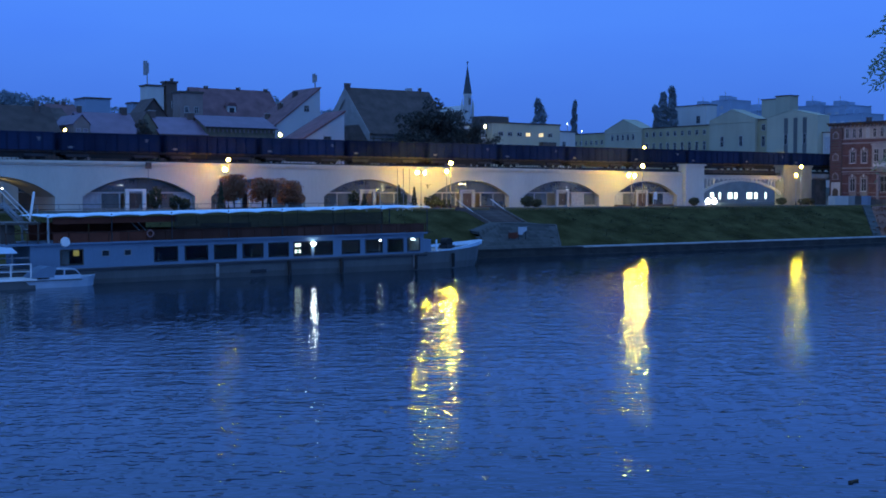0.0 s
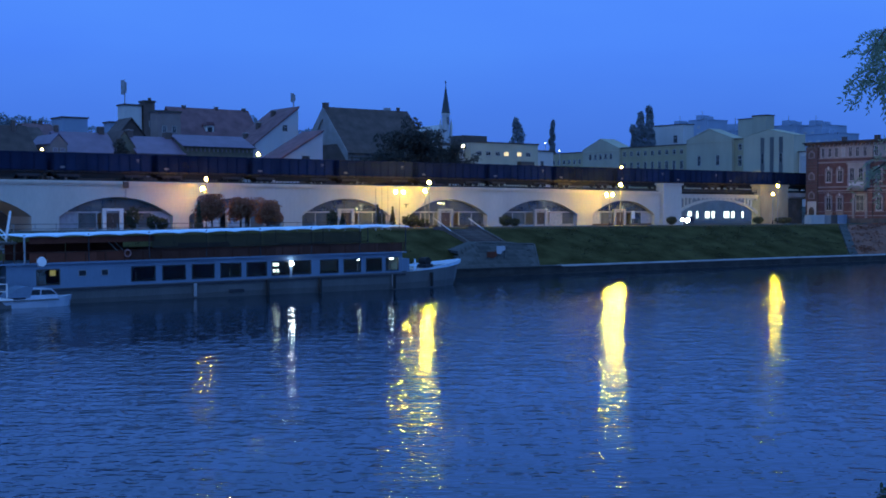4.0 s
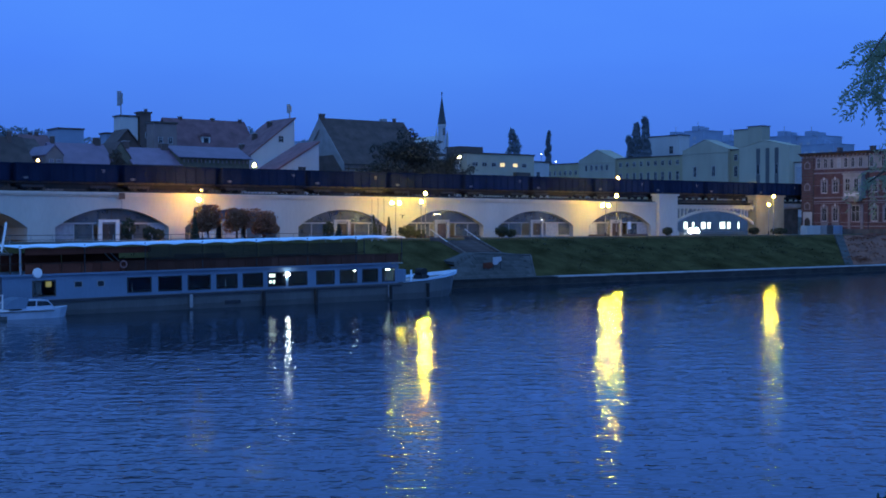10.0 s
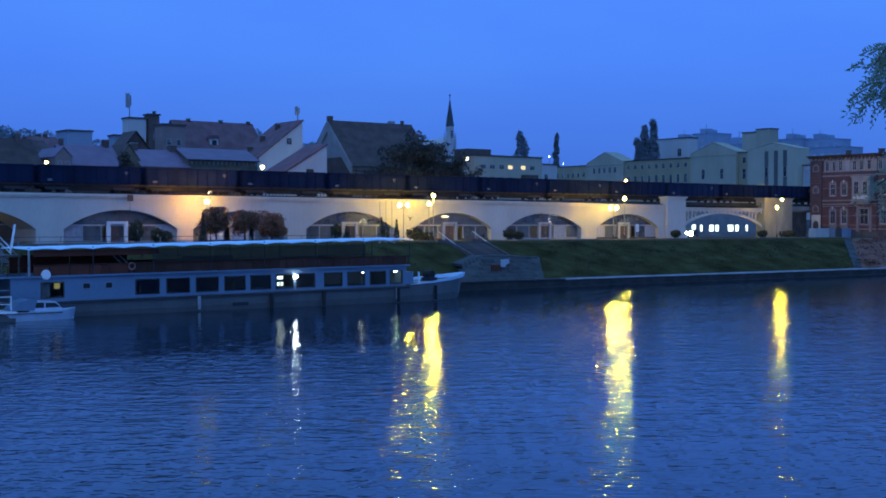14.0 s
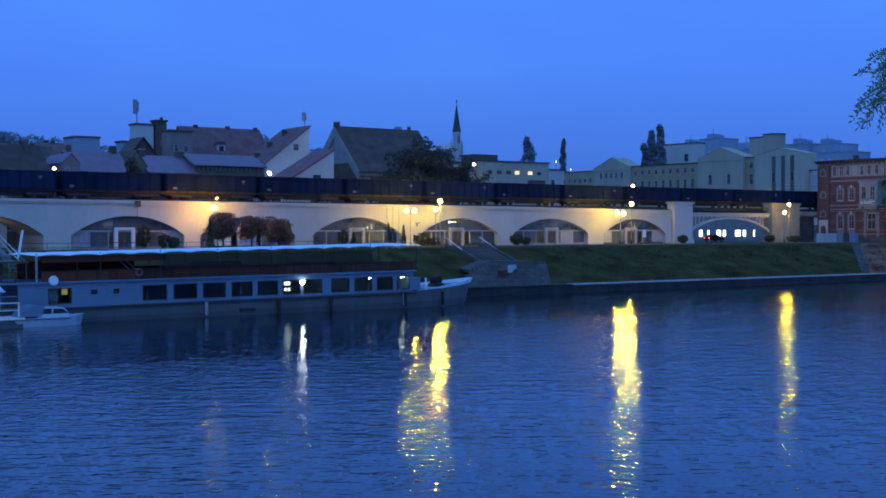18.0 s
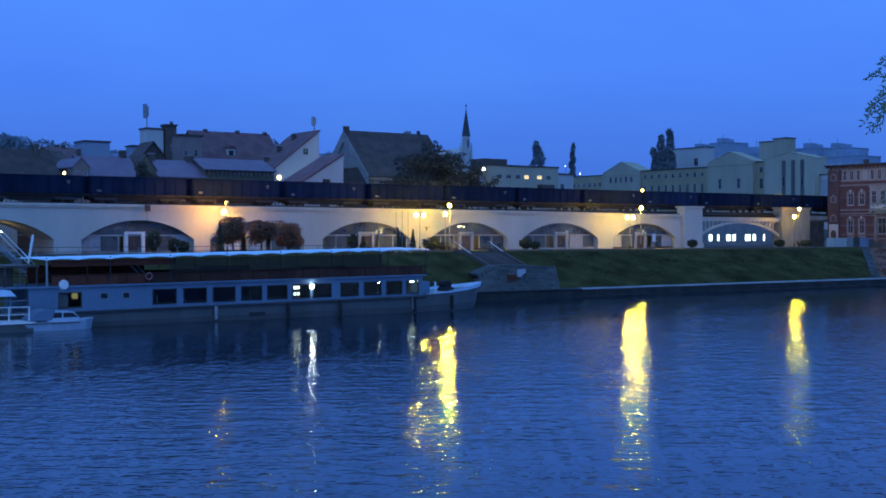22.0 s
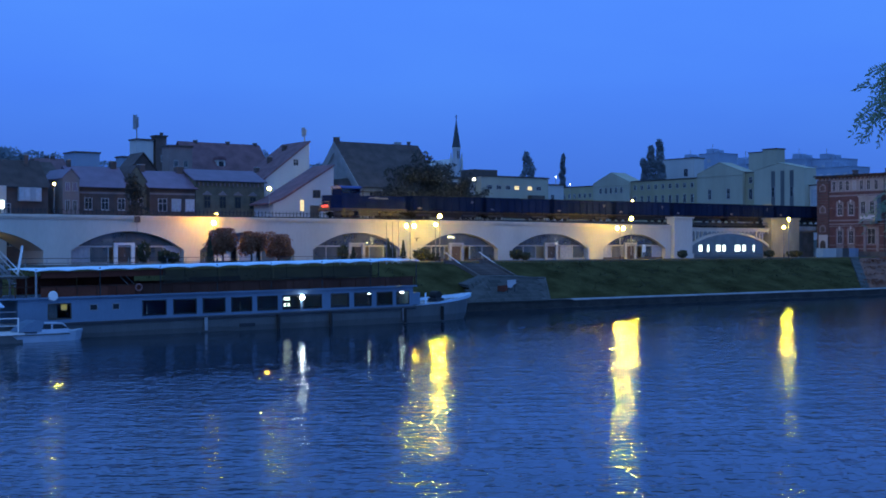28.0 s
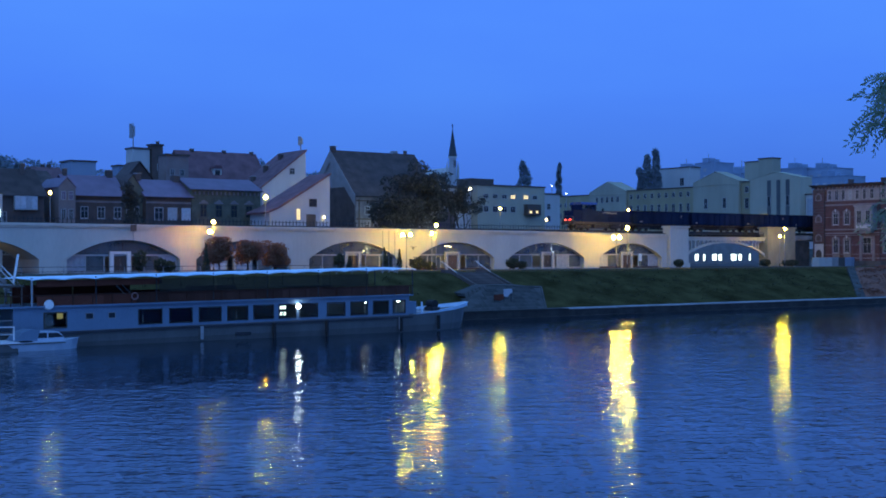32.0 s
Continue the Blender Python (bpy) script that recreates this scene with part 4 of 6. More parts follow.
    part("hedge_mass", leaf_cloud([((-29.0 + i * 1.2 + random.uniform(-0.3, 0.3), 0, 0.12), (0.9, 0.5, 0.2)) for i in range(58)], 45, 0.14), DARKLEAF, hedge)
    for s, d, r, h in ((14.6, -3, 1.1, 1.7), (15.6, -4, 0.9, 1.2), (53.2, -3, 0.9, 1.4), (-45.4, -4, 0.9, 1.5), (-4.2, -3, 1.3, 1.9), (-2.6, -4, 1.0, 1.2), (84.5, -3, 1.6, 1.2), (77.0, -3, 1.0, 1.3), (-49.4, -4, 0.85, 3.0), (-20.1, -6, 0.8, 2.5), (-46.6, -4, 0.8, 1.9)):
        b = thing("shrub", at(s, d, BASE + 0.05), "dark rounded shrub in front of the viaduct", "shrub", "shrubs by the viaduct")
        part("stem", tube(B(), (0, 0, 0), (0, 0, h * 0.5), 0.06, seg=6), BARK, b)
        part("leaves", leaf_cloud([((0, 0, h * 0.55), (r, r, h * 0.5))], 420, 0.22), DARKLEAF, b)
    for s, d, h in ((-33.5, -30, 1.6), (-9.6, -6, 2.6), (-12.3, -6, 2.9), (-11.5, -6, 2.2), (-45.8, -16, 3.1)):
        b = thing("conical_cypress", at(s, d, 4.35), "slim dark clipped cypress", "shrub", "cypresses on the promenade")
        part("stem", tube(B(), (0, 0, 0), (0, 0, 0.4), 0.05, seg=6), BARK, b)
        part("leaves", leaf_cloud([((0, 0, 0.3 + h * f), (0.5 * (1.05 - f), 0.5 * (1.05 - f), h * 0.16)) for f in (0.1, 0.3, 0.5, 0.7, 0.9)], 110, 0.16), DARKLEAF, b)
    for s, hgt in ((-28.6, 5.0), (-27.7, 5.1), (-26.8, 5.1)):
        f = thing("flag_pole", at(s, -30, 4.38), "thin bare flag pole", "pole", "flag poles")
        part("pole", tube(B(), (0, 0, 0), (0, 0, hgt), 0.05, 0.035, 6), STEEL, f)
        part("finial", ball(B(), (0, 0, hgt), 0.07, 8), STEEL, f)
        part("foot", tube(B(), (0, 0, 0), (0, 0, 0.15), 0.14, seg=8), CONCRETE, f)
    for s, d, w, h, z in ((40.5, -6, 0.75, 1.3, 1.1),):
        b = thing("sign_board", at(s, d, BASE + 0.1), "small pale notice board on a post", "sign")
        part("post", tube(B(), (0, 0.03, 0), (0, 0.03, z), 0.04, seg=6), STEEL, b)
        part("panel", boxes((-w / 2, w / 2, -0.02, 0.02, z, z + h)), WHITE, b)
    sg = thing("street_sign", at(-48.8, -0.4, 8.4), "dark square sign on a thin post at the viaduct", "sign")
    part("post", tube(B(), (0, 0, 0), (0, 0, 1.5), 0.035, seg=6), STEEL, sg)
    part("bracket", boxes((-0.04, 0.04, 0.0, 0.4, 0.1, 0.2)), STEEL, sg)
    part("plate", boxes((-0.42, 0.42, -0.07, -0.04, 1.35, 2.2)), BROWNWALL, sg)
    br = thing("wall_bracket", at(-2.95, -0.06, 7.7), "small dark iron bracket on the viaduct wall", "bracket")
    part("plate", boxes((-0.08, 0.08, 0.0, 0.05, -0.45, 0.1)), DARKSTEEL, br)
    for x in (-0.55, 0.55):
        part("arm", tube(B(), (0, -0.02, 0.0), (x, -0.15, 0.12), 0.05, 0.03, 6), DARKSTEEL, br)
    # pale panels and fence by the brick house
    fn = thing("site_fence", at(82, -10, BASE), "pale and blue hoarding panels before the brick house", "fence")
    for i in range(10):
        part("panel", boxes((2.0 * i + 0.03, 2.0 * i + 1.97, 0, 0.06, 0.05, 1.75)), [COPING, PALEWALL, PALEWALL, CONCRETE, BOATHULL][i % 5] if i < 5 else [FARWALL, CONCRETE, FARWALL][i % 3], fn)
        part("post", boxes((2.0 * i - 0.05, 2.0 * i + 0.05, 0.07, 0.15, 0, 1.35)), STEEL, fn)
    tufts = thing("grass_tufts", at(0, 0, 0), "rough grass on the river bank", "grass", kind="stuff")
    rngt = random.Random(5)
    blobs = []
    for i in range(900):
        v = rngt.random()
        blobs.append(((rngt.uniform(-98, 34), -57.2 + 10.8 * v, 0.72 + 3.72 * v + 0.08), (0.7, 0.5, 0.10)))
    part("blades", leaf_cloud([b for b in blobs if not -39 < b[0][0] < -18], 14, 0.10), GRASSBLADE, tufts)
    rp = thing("ivy_slope", at(0, 0, 0), "reddish-brown ivy patch on the bank beside a grey path", "ground cover", kind="structure")
    bm = B()
    top = [bm.verts.new((x, -46.0, 4.62)) for x in (45, 70, 120)]
    mid = [bm.verts.new((x, -51.0, 3.0 + 0.05 * k)) for k, x in enumerate((38, 70, 120))]
    low = [bm.verts.new((x, -57.3, 0.8)) for x in (31, 70, 120)]
    for a, b in ((low, mid), (mid, top)):
        for i in range(2):
            bm.faces.new((a[i], a[i + 1], b[i + 1], b[i]))
    ivy = part("ivy", bm, IVY, rp)
    so = ivy.modifiers.new("thick", "SOLIDIFY")
    so.thickness, so.offset = 0.35, -1
    part("ivy_leaves", leaf_cloud([((31.5 + 13 * v + 40 * u, -57 + 10.5 * v, 0.95 + 3.7 * v), (1.5, 1.2, 0.25)) for u, v in ((random.random(), random.random()) for i in range(130))], 40, 0.16), IVY, rp)
    bm = B()
    vs = [bm.verts.new(p) for p in ((29.6, -57.3, 0.86), (31.4, -57.3, 0.86), (44.6, -46.0, 4.72), (42.8, -46.0, 4.72))]
    bm.faces.new(vs)
    pth = part("path", bm, STONE, rp, "grey sloping path")
    so = pth.modifiers.new("thick", "SOLIDIFY")
    so.thickness, so.offset = 0.5, -1


LAMPS = [  # s, d, height of globe, radius, material, twin
    (-39.29, -3.80, 9.72, 0.27, WARMORANGE, 0),
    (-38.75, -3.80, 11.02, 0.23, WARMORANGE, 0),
    (-7.92, -5.40, 9.52, 0.27, WARMWIDE, 1),
    (-3.23, -5.40, 9.75, 0.25, WARM, 0),
    (-2.44, -5.40, 11.04, 0.27, WARM, 0),
    (35.42, -5.40, 9.46, 0.30, WARMWIDE, 1),
    (38.01, -5.40, 11.11, 0.30, WARM, 0),
    (78.16, -5.50, 9.91, 0.28, WARMSOFT, 0),
    (79.60, -5.50, 11.42, 0.26, WARMSOFT, 0),
]


def globe_lamp(s, d, top, r, m, twin, ground_z, label, group, open_back=True):
    t = thing("street_lamp", at(s, d, ground_z), label, "street lamp", group)
    h = top - ground_z
    part("base", tube(B(), (0, 0, 0), (0, 0, 0.7), 0.13, 0.09, 10), DARKSTEEL, t)
    part("pole", tube(B(), (0, 0, 0.7), (0, 0, h - r * 0.95 - (0.12 if twin else 0)), 0.07, 0.045, 8), STEEL, t)
    if twin:
        part("cross_arm", boxes((-0.75, 0.75, -0.04, 0.04, h - r - 0.12, h - r - 0.04)), STEEL, t)
    for x in ((-0.7, 0.7) if twin else (0,)):
        part("collar", tube(B(), (x, 0, h - r - 0.06), (x, 0, h - r * 0.8), 0.09, 0.14, 10), DARKSTEEL, t)
        part("globe", ball(B(), (x, 0, h), r, 16), m, t, "glowing round globe", smooth=True)
        # added half shell blocks light towards the wall; open_back leaves a hole in it
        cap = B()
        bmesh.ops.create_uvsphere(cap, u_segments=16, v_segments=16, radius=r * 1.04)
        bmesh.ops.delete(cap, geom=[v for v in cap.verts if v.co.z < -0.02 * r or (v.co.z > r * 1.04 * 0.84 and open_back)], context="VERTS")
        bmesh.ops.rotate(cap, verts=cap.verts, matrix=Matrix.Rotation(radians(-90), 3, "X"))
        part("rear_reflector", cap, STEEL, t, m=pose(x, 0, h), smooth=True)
    return t


def lamps():
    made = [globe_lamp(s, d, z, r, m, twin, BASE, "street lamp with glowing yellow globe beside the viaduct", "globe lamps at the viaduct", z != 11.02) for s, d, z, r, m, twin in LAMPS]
    for s, d, z, r in ((-55.7, 12, 15.2, 0.17), (-22.2, 12, 15.4, 0.23), (55.6, 12, 15.0, 0.17), (24.2, 12, 14.62, 0.2)):
        globe_lamp(s, d, z, r, TOWNLAMP, 0, 4.2, "tall street lamp with glowing globe behind the viaduct", "lamps in the town street", False)
    return made


# ---------- trees ----------
def leaf_cloud(blobs, per, size, flatten=1.0):
    """Many small leaf quads strewn in uneven ellipsoids."""
    rng = np.random.default_rng(int(abs(blobs[0][0][0]) * 1000 + per + len(blobs)))
    verts, faces = [], []
    for c, r in blobs:
        k = per
        p = rng.normal(size=(k, 3))
        p /= np.linalg.norm(p, axis=1)[:, None]
        rad = rng.uniform(0.45, 1.0, (k, 1)) ** 0.5 * rng.uniform(0.85, 1.12, (k, 1))
        p = p * rad * np.array(r) + np.array(c)
        a, b = rng.normal(size=(k, 3)), rng.normal(size=(k, 3))
        a /= np.linalg.norm(a, axis=1)[:, None]
        b -= (a * b).sum(1)[:, None] * a
        b /= np.linalg.norm(b, axis=1)[:, None]
        sz = size * rng.uniform(0.6, 1.4, (k, 1))
        quad = np.stack([p - a * sz, p - b * sz * 0.5, p + a * sz, p + b * sz * 0.5], 1).reshape(-1, 3)
        n0 = len(verts)
        verts.extend(map(tuple, quad))
        faces.extend([(n0 + 4 * i, n0 + 4 * i + 1, n0 + 4 * i + 2, n0 + 4 * i + 3) for i in range(k)])
    me = bpy.data.meshes.new("leaves")
    me.from_pydata(verts, [], faces)
    return me


def branches(bm, p, v, length, r, depth, rng, spread=0.6, tips=None):
    q = Vector(p) + Vector(v) * length
    tube(bm, p, q, r, r * 0.65, 6 if depth > 1 else 4)
    if tips is not None and depth <= 1:
        tips.append(tuple(q))
    if depth:
        for i in range(3 if depth > 1 else 4):
            w = (Vector(v) + Vector((rng.uniform(-spread, spread), rng.uniform(-spread, spread), rng.uniform(-spread * 0.4, spread * 0.6)))).normalized()
            branches(bm, q if i else Vector(p) + Vector(v) * length * 0.7, w, length * rng.uniform(0.6, 0.82), r * 0.6, depth - 1, rng, spread, tips)


def crown_tree(name, m, h, trunk, blobs, per, size, material, label, group=""):
    t = thing(name, m, label, "tree", group)
    bm = B()
    tube(bm, (0, 0, -0.3), (0, 0, h * 0.45), trunk, trunk * 0.7, 8)
    rng = random.Random(int(h * 100))
    for c, r in blobs[:7]:
        tube(bm, (0, 0, h * rng.uniform(0.3, 0.42)), c, trunk * 0.45, trunk * 0.12, 5)
    part("trunk", bm, BARK, t)
    part("crown", leaf_cloud(blobs, per, size), material, t)
    return t


def trees():
    rng = random.Random(7)
    for s, w, z in ((-43.0, 2.1, 8.95), (-38.9, 1.95, 8.6), (-34.9, 2.0, 8.5)):
        blobs = [((rng.uniform(-1, 1) * w * 0.55, rng.uniform(-1, 1) * w * 0.5, z - 4.35 - 1.75 + rng.uniform(-1.1, 0.95)), (w * 0.55, w * 0.55, 0.85)) for i in range(20)]
        crown_tree("pollard_tree", at(s, -14, 4.35), 3.4, 0.16, blobs, 230, 0.16, BROWNLEAF, "brown trimmed tree with a rounded dense crown", "trimmed trees on the promenade")
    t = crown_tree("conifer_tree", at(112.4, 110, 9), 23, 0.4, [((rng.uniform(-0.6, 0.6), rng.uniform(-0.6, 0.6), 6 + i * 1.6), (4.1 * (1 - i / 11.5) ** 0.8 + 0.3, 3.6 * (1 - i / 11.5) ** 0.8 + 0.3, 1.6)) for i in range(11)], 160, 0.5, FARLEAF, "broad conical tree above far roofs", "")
    for s, d, z0, z1, w in ((169.7, 160, 13, 37, 1.15), (185, 136.6, 9, 34.6, 2.2), (185, 133.6, 9, 38.5, 2.2), (186, 130.8, 9, 40.3, 2.2), (185, 129.3, 9, 34.2, 1.6)):
        h = z1 - z0
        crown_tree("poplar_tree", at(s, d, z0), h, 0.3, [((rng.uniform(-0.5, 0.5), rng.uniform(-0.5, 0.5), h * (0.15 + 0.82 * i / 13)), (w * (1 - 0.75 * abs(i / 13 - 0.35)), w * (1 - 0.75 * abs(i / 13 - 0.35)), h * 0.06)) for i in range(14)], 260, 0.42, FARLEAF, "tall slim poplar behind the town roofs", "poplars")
    # dark trees before the big roof, half-bare trees beside it
    blobs = [((x, rng.uniform(-2, 2), rng.uniform(6.5, 19.0 - 0.75 * abs(x - 2))), (2.0, 2.0, 1.5)) for x in (rng.uniform(-6.5, 7.5) for i in range(56))]
    crown_tree("street_tree", at(15.0, 27, 4.3), 17, 0.4, blobs, 150, 0.32, STREETLEAF, "large dark tree in front of a tall roof")
    for s, d, h, n in ((25.5, 28, 17.5, 5), (31.5, 33, 17, 5), (21.5, 36, 17.5, 5)):
        t = thing("half_bare_tree", at(s, d, 4.4), "half-bare autumn street tree", "tree", "half-bare street trees")
        bm = B()
        tips = []
        branches(bm, (0, 0, -0.2), (0.02, 0, 1), h * 0.33, 0.26, n - 1, rng, 0.62, tips)
        part("trunk", bm, BARK, t)
        part("crown", leaf_cloud([(p, (0.75, 0.75, 0.6)) for p in tips], 14, 0.24), STREETLEAF, t)
    crown_tree("young_tree", at(-42.1, 16, 4.3), 12.5, 0.18, [((rng.uniform(-1.4, 1.4), rng.uniform(-0.8, 0.8), rng.uniform(5.5, 12.9)), (0.8, 0.9, 1.0)) for i in range(17)], 90, 0.22, STREETLEAF, "thin dark street tree between row houses")
    crown_tree("young_tree", at(-13.4, 18, 4.3), 12.5, 0.15, [((rng.uniform(-0.6, 0.6), rng.uniform(-0.6, 0.6), rng.uniform(8, 12)), (0.7, 0.7, 0.8)) for i in range(8)], 60, 0.2, BROWNLEAF, "thin brown street tree beside a white house")
    # far woods on the skyline
    far = [((s + rng.uniform(-3, 3), rng.uniform(-4, 4), z + rng.uniform(-1.5, 1.0)), (4.2, 3, 2.4)) for s, z in
           [(-44 + 3 * i, 2.9 + 1.0 * math.sin(i)) for i in range(5)] + [(10 + 3 * i, 4.0 + math.sin(i * 1.3)) for i in range(7)] + [(-50 + 4 * i, 0.6 if -26 < -50 + 4 * i < 0 else 2.6) for i in range(30)]]
    w = thing("far_woods", at(20, 150, 25.0), "tree tops on the skyline behind roofs, greyed by painted haze", "trees", kind="stuff")
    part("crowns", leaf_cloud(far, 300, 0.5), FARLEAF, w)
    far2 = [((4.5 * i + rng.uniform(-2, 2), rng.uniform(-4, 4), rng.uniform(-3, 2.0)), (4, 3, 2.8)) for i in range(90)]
    w = thing("far_woods", at(100, 320, 27.0), "tree tops on the skyline behind roofs, greyed by painted haze", "trees", kind="stuff")
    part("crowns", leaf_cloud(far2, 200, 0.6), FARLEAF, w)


def near_bank_things():
    """Overhanging tree and low bushes on the camera's own bank."""
    t = thing("willow_tree", pose(7.70, 11.0, 4.6), "leafy tree overhanging the near bank, narrow green leaves", "tree")
    rng = random.Random(11)
    bm = B()
    tube(bm, (0, 0, -0.4), (-0.3, 0, 2.6), 0.28, 0.2, 10)
    tube(bm, (-0.3, 0, 2.6), (0.2, 0.2, 5.5), 0.2, 0.1, 8)
    ends = []
    for (z0, x1, y1, z1) in ((2.3, -3.55, 0.1, 3.62), (2.2, -3.5, -0.2, 3.25), (1.9, -3.5, 0.3, 2.98), (1.8, -3.2, -0.3, 2.6), (2.5, -3.3, 0.4, 3.6), (2.2, -3.1, 0.2, 2.95), (2.4, -3.0, -0.2, 3.35), (2.5, -2.8, 0.0, 3.7),
                             (1.8, -2.8, 0.1, 2.5), (1.7, -3.5, 0.2, 2.4), (1.7, -3.25, -0.2, 2.25), (2.6, -3.0, 0.3, 3.95), (1.9, -2.9, 0.5, 2.75), (2.0, -2.7, -0.4, 3.1), (2.6, -2.5, 0.0, 4.8), (3.0, -2.0, 0.5, 5.6), (2.2, 2.5, 0.3, 4.4), (2.8, 0.5, -1.9, 5.2)):
        p0, p1 = Vector((-0.28, 0, z0)), Vector((x1, y1, z1))
        mid = (p0 + p1) / 2 + Vector((0, 0, 0.45))
        tube(bm, p0, mid, 0.05, 0.025, 6), tube(bm, mid, p1, 0.025, 0.008, 6)
        for i in range(9):
            u = 0.45 + 0.55 * i / 8
            base = mid.lerp(p1, (u - 0.45) / 0.55)
            tip = base + Vector((rng.uniform(-0.42, 0.1), rng.uniform(-0.35, 0.35), rng.uniform(-0.4, 0.12)))
            tube(bm, base, tip, 0.012, 0.006, 4)
            ends.append((base, tip))
    part("trunk", bm, BARK, t)
    # feathered leaves: a drooping stalk with narrow leaflets on both sides
    verts, faces = [], []
    for a, b in ends:
        for k in range(14):
            p = a.lerp(b, 0.15 + 0.85 * rng.random())
            way = Vector((rng.uniform(-1.1, 0.35), rng.uniform(-0.5, 0.5), rng.uniform(-0.75, 0.3))).normalized()
            length, pairs = rng.uniform(0.18, 0.30), rng.randint(6, 10)
            side = way.cross(Vector((rng.uniform(-0.4, 0.4), rng.uniform(-1, -0.2), rng.uniform(-0.2, 0.6)))).normalized()
            for j in range(2 * pairs + 1):
                u = (j // 2 + 0.6) / pairs
                q = p + way * length * min(u, 1.0) + Vector((0, 0, -0.10 * u * u))
                ax = (way * 0.75 + side * (0, 0.8, -0.8)[0 if j == 2 * pairs else 1 + j % 2] + Vector((rng.gauss(0, 0.15), rng.gauss(0, 0.2), rng.gauss(-0.15, 0.15)))).normalized()
                sd = ax.cross(Vector((rng.uniform(-0.6, 0.6), -1, rng.uniform(-0.6, 0.6)))).normalized()
                ln, wd = rng.uniform(0.035, 0.065), rng.uniform(0.006, 0.011)
                n0 = len(verts)
                verts += [tuple(q), tuple(q + ax * ln * 0.45 + sd * wd), tuple(q + ax * ln), tuple(q + ax * ln * 0.45 - sd * wd)]
                faces.append((n0, n0 + 1, n0 + 2, n0 + 3))
    me = bpy.data.meshes.new("leaves")
    me.from_pydata(verts, [], faces)
    part("crown", me, LEAF, t)
    for s, d, r in ((-93.7, -146.4, 0.55), (-92.4, -146.8, 0.7), (-91.2, -146.3, 0.6)):
        b = thing("bank_bush", at(s, d, 0.2), "small dark bush at the water's edge", "bush", "bushes on the near bank")
        part("stems", tube(B(), (0, 0, -0.2), (0, 0, 0.5), 0.03, seg=5), BARK, b)
        part("leaves", leaf_cloud([((random.uniform(-.2, .2), 0, r * 0.75), (r, r * 0.8, r * 0.7)), ((0.2, 0, r * 0.5), (r * 0.8, r * 0.7, r * 0.5))], 420, 0.07), DARKLEAF, b)
    for s, d, r in ((-95.6, -144.7, 0.28), (-95.1, -144.9, 0.2), (-93.9, -145.2, 0.3), (-96.4, -145.4, 0.35)):
        b = thing("bank_stone", at(s, d, -0.02), "dark wet stone at the water's edge", "stone", "stones on the near bank")
        part("stone", ball(B(), (0, 0, 0), r, 9, 0.5), STONE, b)
    w = thing("driftwood", at(-92.3, -143.8, 0.01), "short dark piece of driftwood floating on the river", "driftwood")
    part("log", tube(B(), (-0.16, 0, 0), (0.16, 0.02, 0.01), 0.045, 0.03, 8), BARK, w)


# ---------- town ----------
def gable_block(name, s0, s1, d, depth, z0, eave, ridge, wall, roof, label, category="house", along=True, over=0.35, turn=0):
    """A house body with a pitched roof; along: ridge runs along the street."""
    t = thing(name, at(s0, d, z0, turn) if not turn else at(d, s0, z0, turn), label, category)
    w, e, r = abs(s1 - s0), eave - z0, ridge - z0
    if along:
        part("wall", prism(B(), [(0, 0), (0, e), (depth / 2, r - 0.12), (depth, e), (depth, 0)], 0, w, "x"), wall, t)
        bm = B()
        for sgn in (0, 1):
            y0, y1 = (-over, depth / 2) if not sgn else (depth + over, depth / 2)
            ze = e - over * (r - e) / (depth / 2)
            prism(bm, [(y0, ze), (y0, ze + 0.16), (y1, r + 0.16), (y1, r)], -over, w + over, "x")
        part("roof", bm, roof, t)
        part("gutter", boxes((-over, w + over, -over - 0.14, -over, e - over * (r - e) / (depth / 2) - 0.02, e - over * (r - e) / (depth / 2) + 0.12)), DARKSTEEL, t)
    else:
        part("wall", prism(B(), [(0, 0), (w, 0), (w, e), (w / 2, r - 0.12), (0, e)], 0, depth, "y"), wall, t)
        bm = B()
        for sgn in (0, 1):
            x0, x1 = (-over, w / 2) if not sgn else (w + over, w / 2)
            ze = e - over * (r - e) / (w / 2)
            prism(bm, [(x0, ze), (x0, ze + 0.16), (x1, r + 0.16), (x1, r)], -over, depth + over, "y")
        part("roof", bm, roof, t)
    return t


def chimney(t, x, y, z, w=0.6, h=1.2):
    c = part("chimney", boxes((x - w / 2, x + w / 2, y - w / 2, y + w / 2, z - 1.0, z + h)), BROWNWALL, t)
    part("chimney_cap", boxes((x - w / 2 - 0.06, x + w / 2 + 0.06, y - w / 2 - 0.06, y + w / 2 + 0.06, z + h, z + h + 0.12)), CONCRETE, c)


def flat_block(name, s0, s1, d, depth, z0, top, wall, label, rim=True, turn=0):
    t = thing(name, at(s0, d, z0) if not turn else at(d, s0, z0, turn), label, "building")
    w, h = abs(s1 - s0), top - z0
    part("wall", boxes((0, w, 0, depth, 0, h)), wall, t)
    part("roof", boxes((-0.2, w + 0.2, -0.2, depth + 0.2, h, h + 0.3)), DARKFRAME if rim else wall, t)
    return t


def row_of_windows(t, xs, z, w, h, pane=None, frame_mat=None, y=0.0, **k):
    for x in xs:
        window(t, x, z, w, h, y, frame_mat, pane, **k)


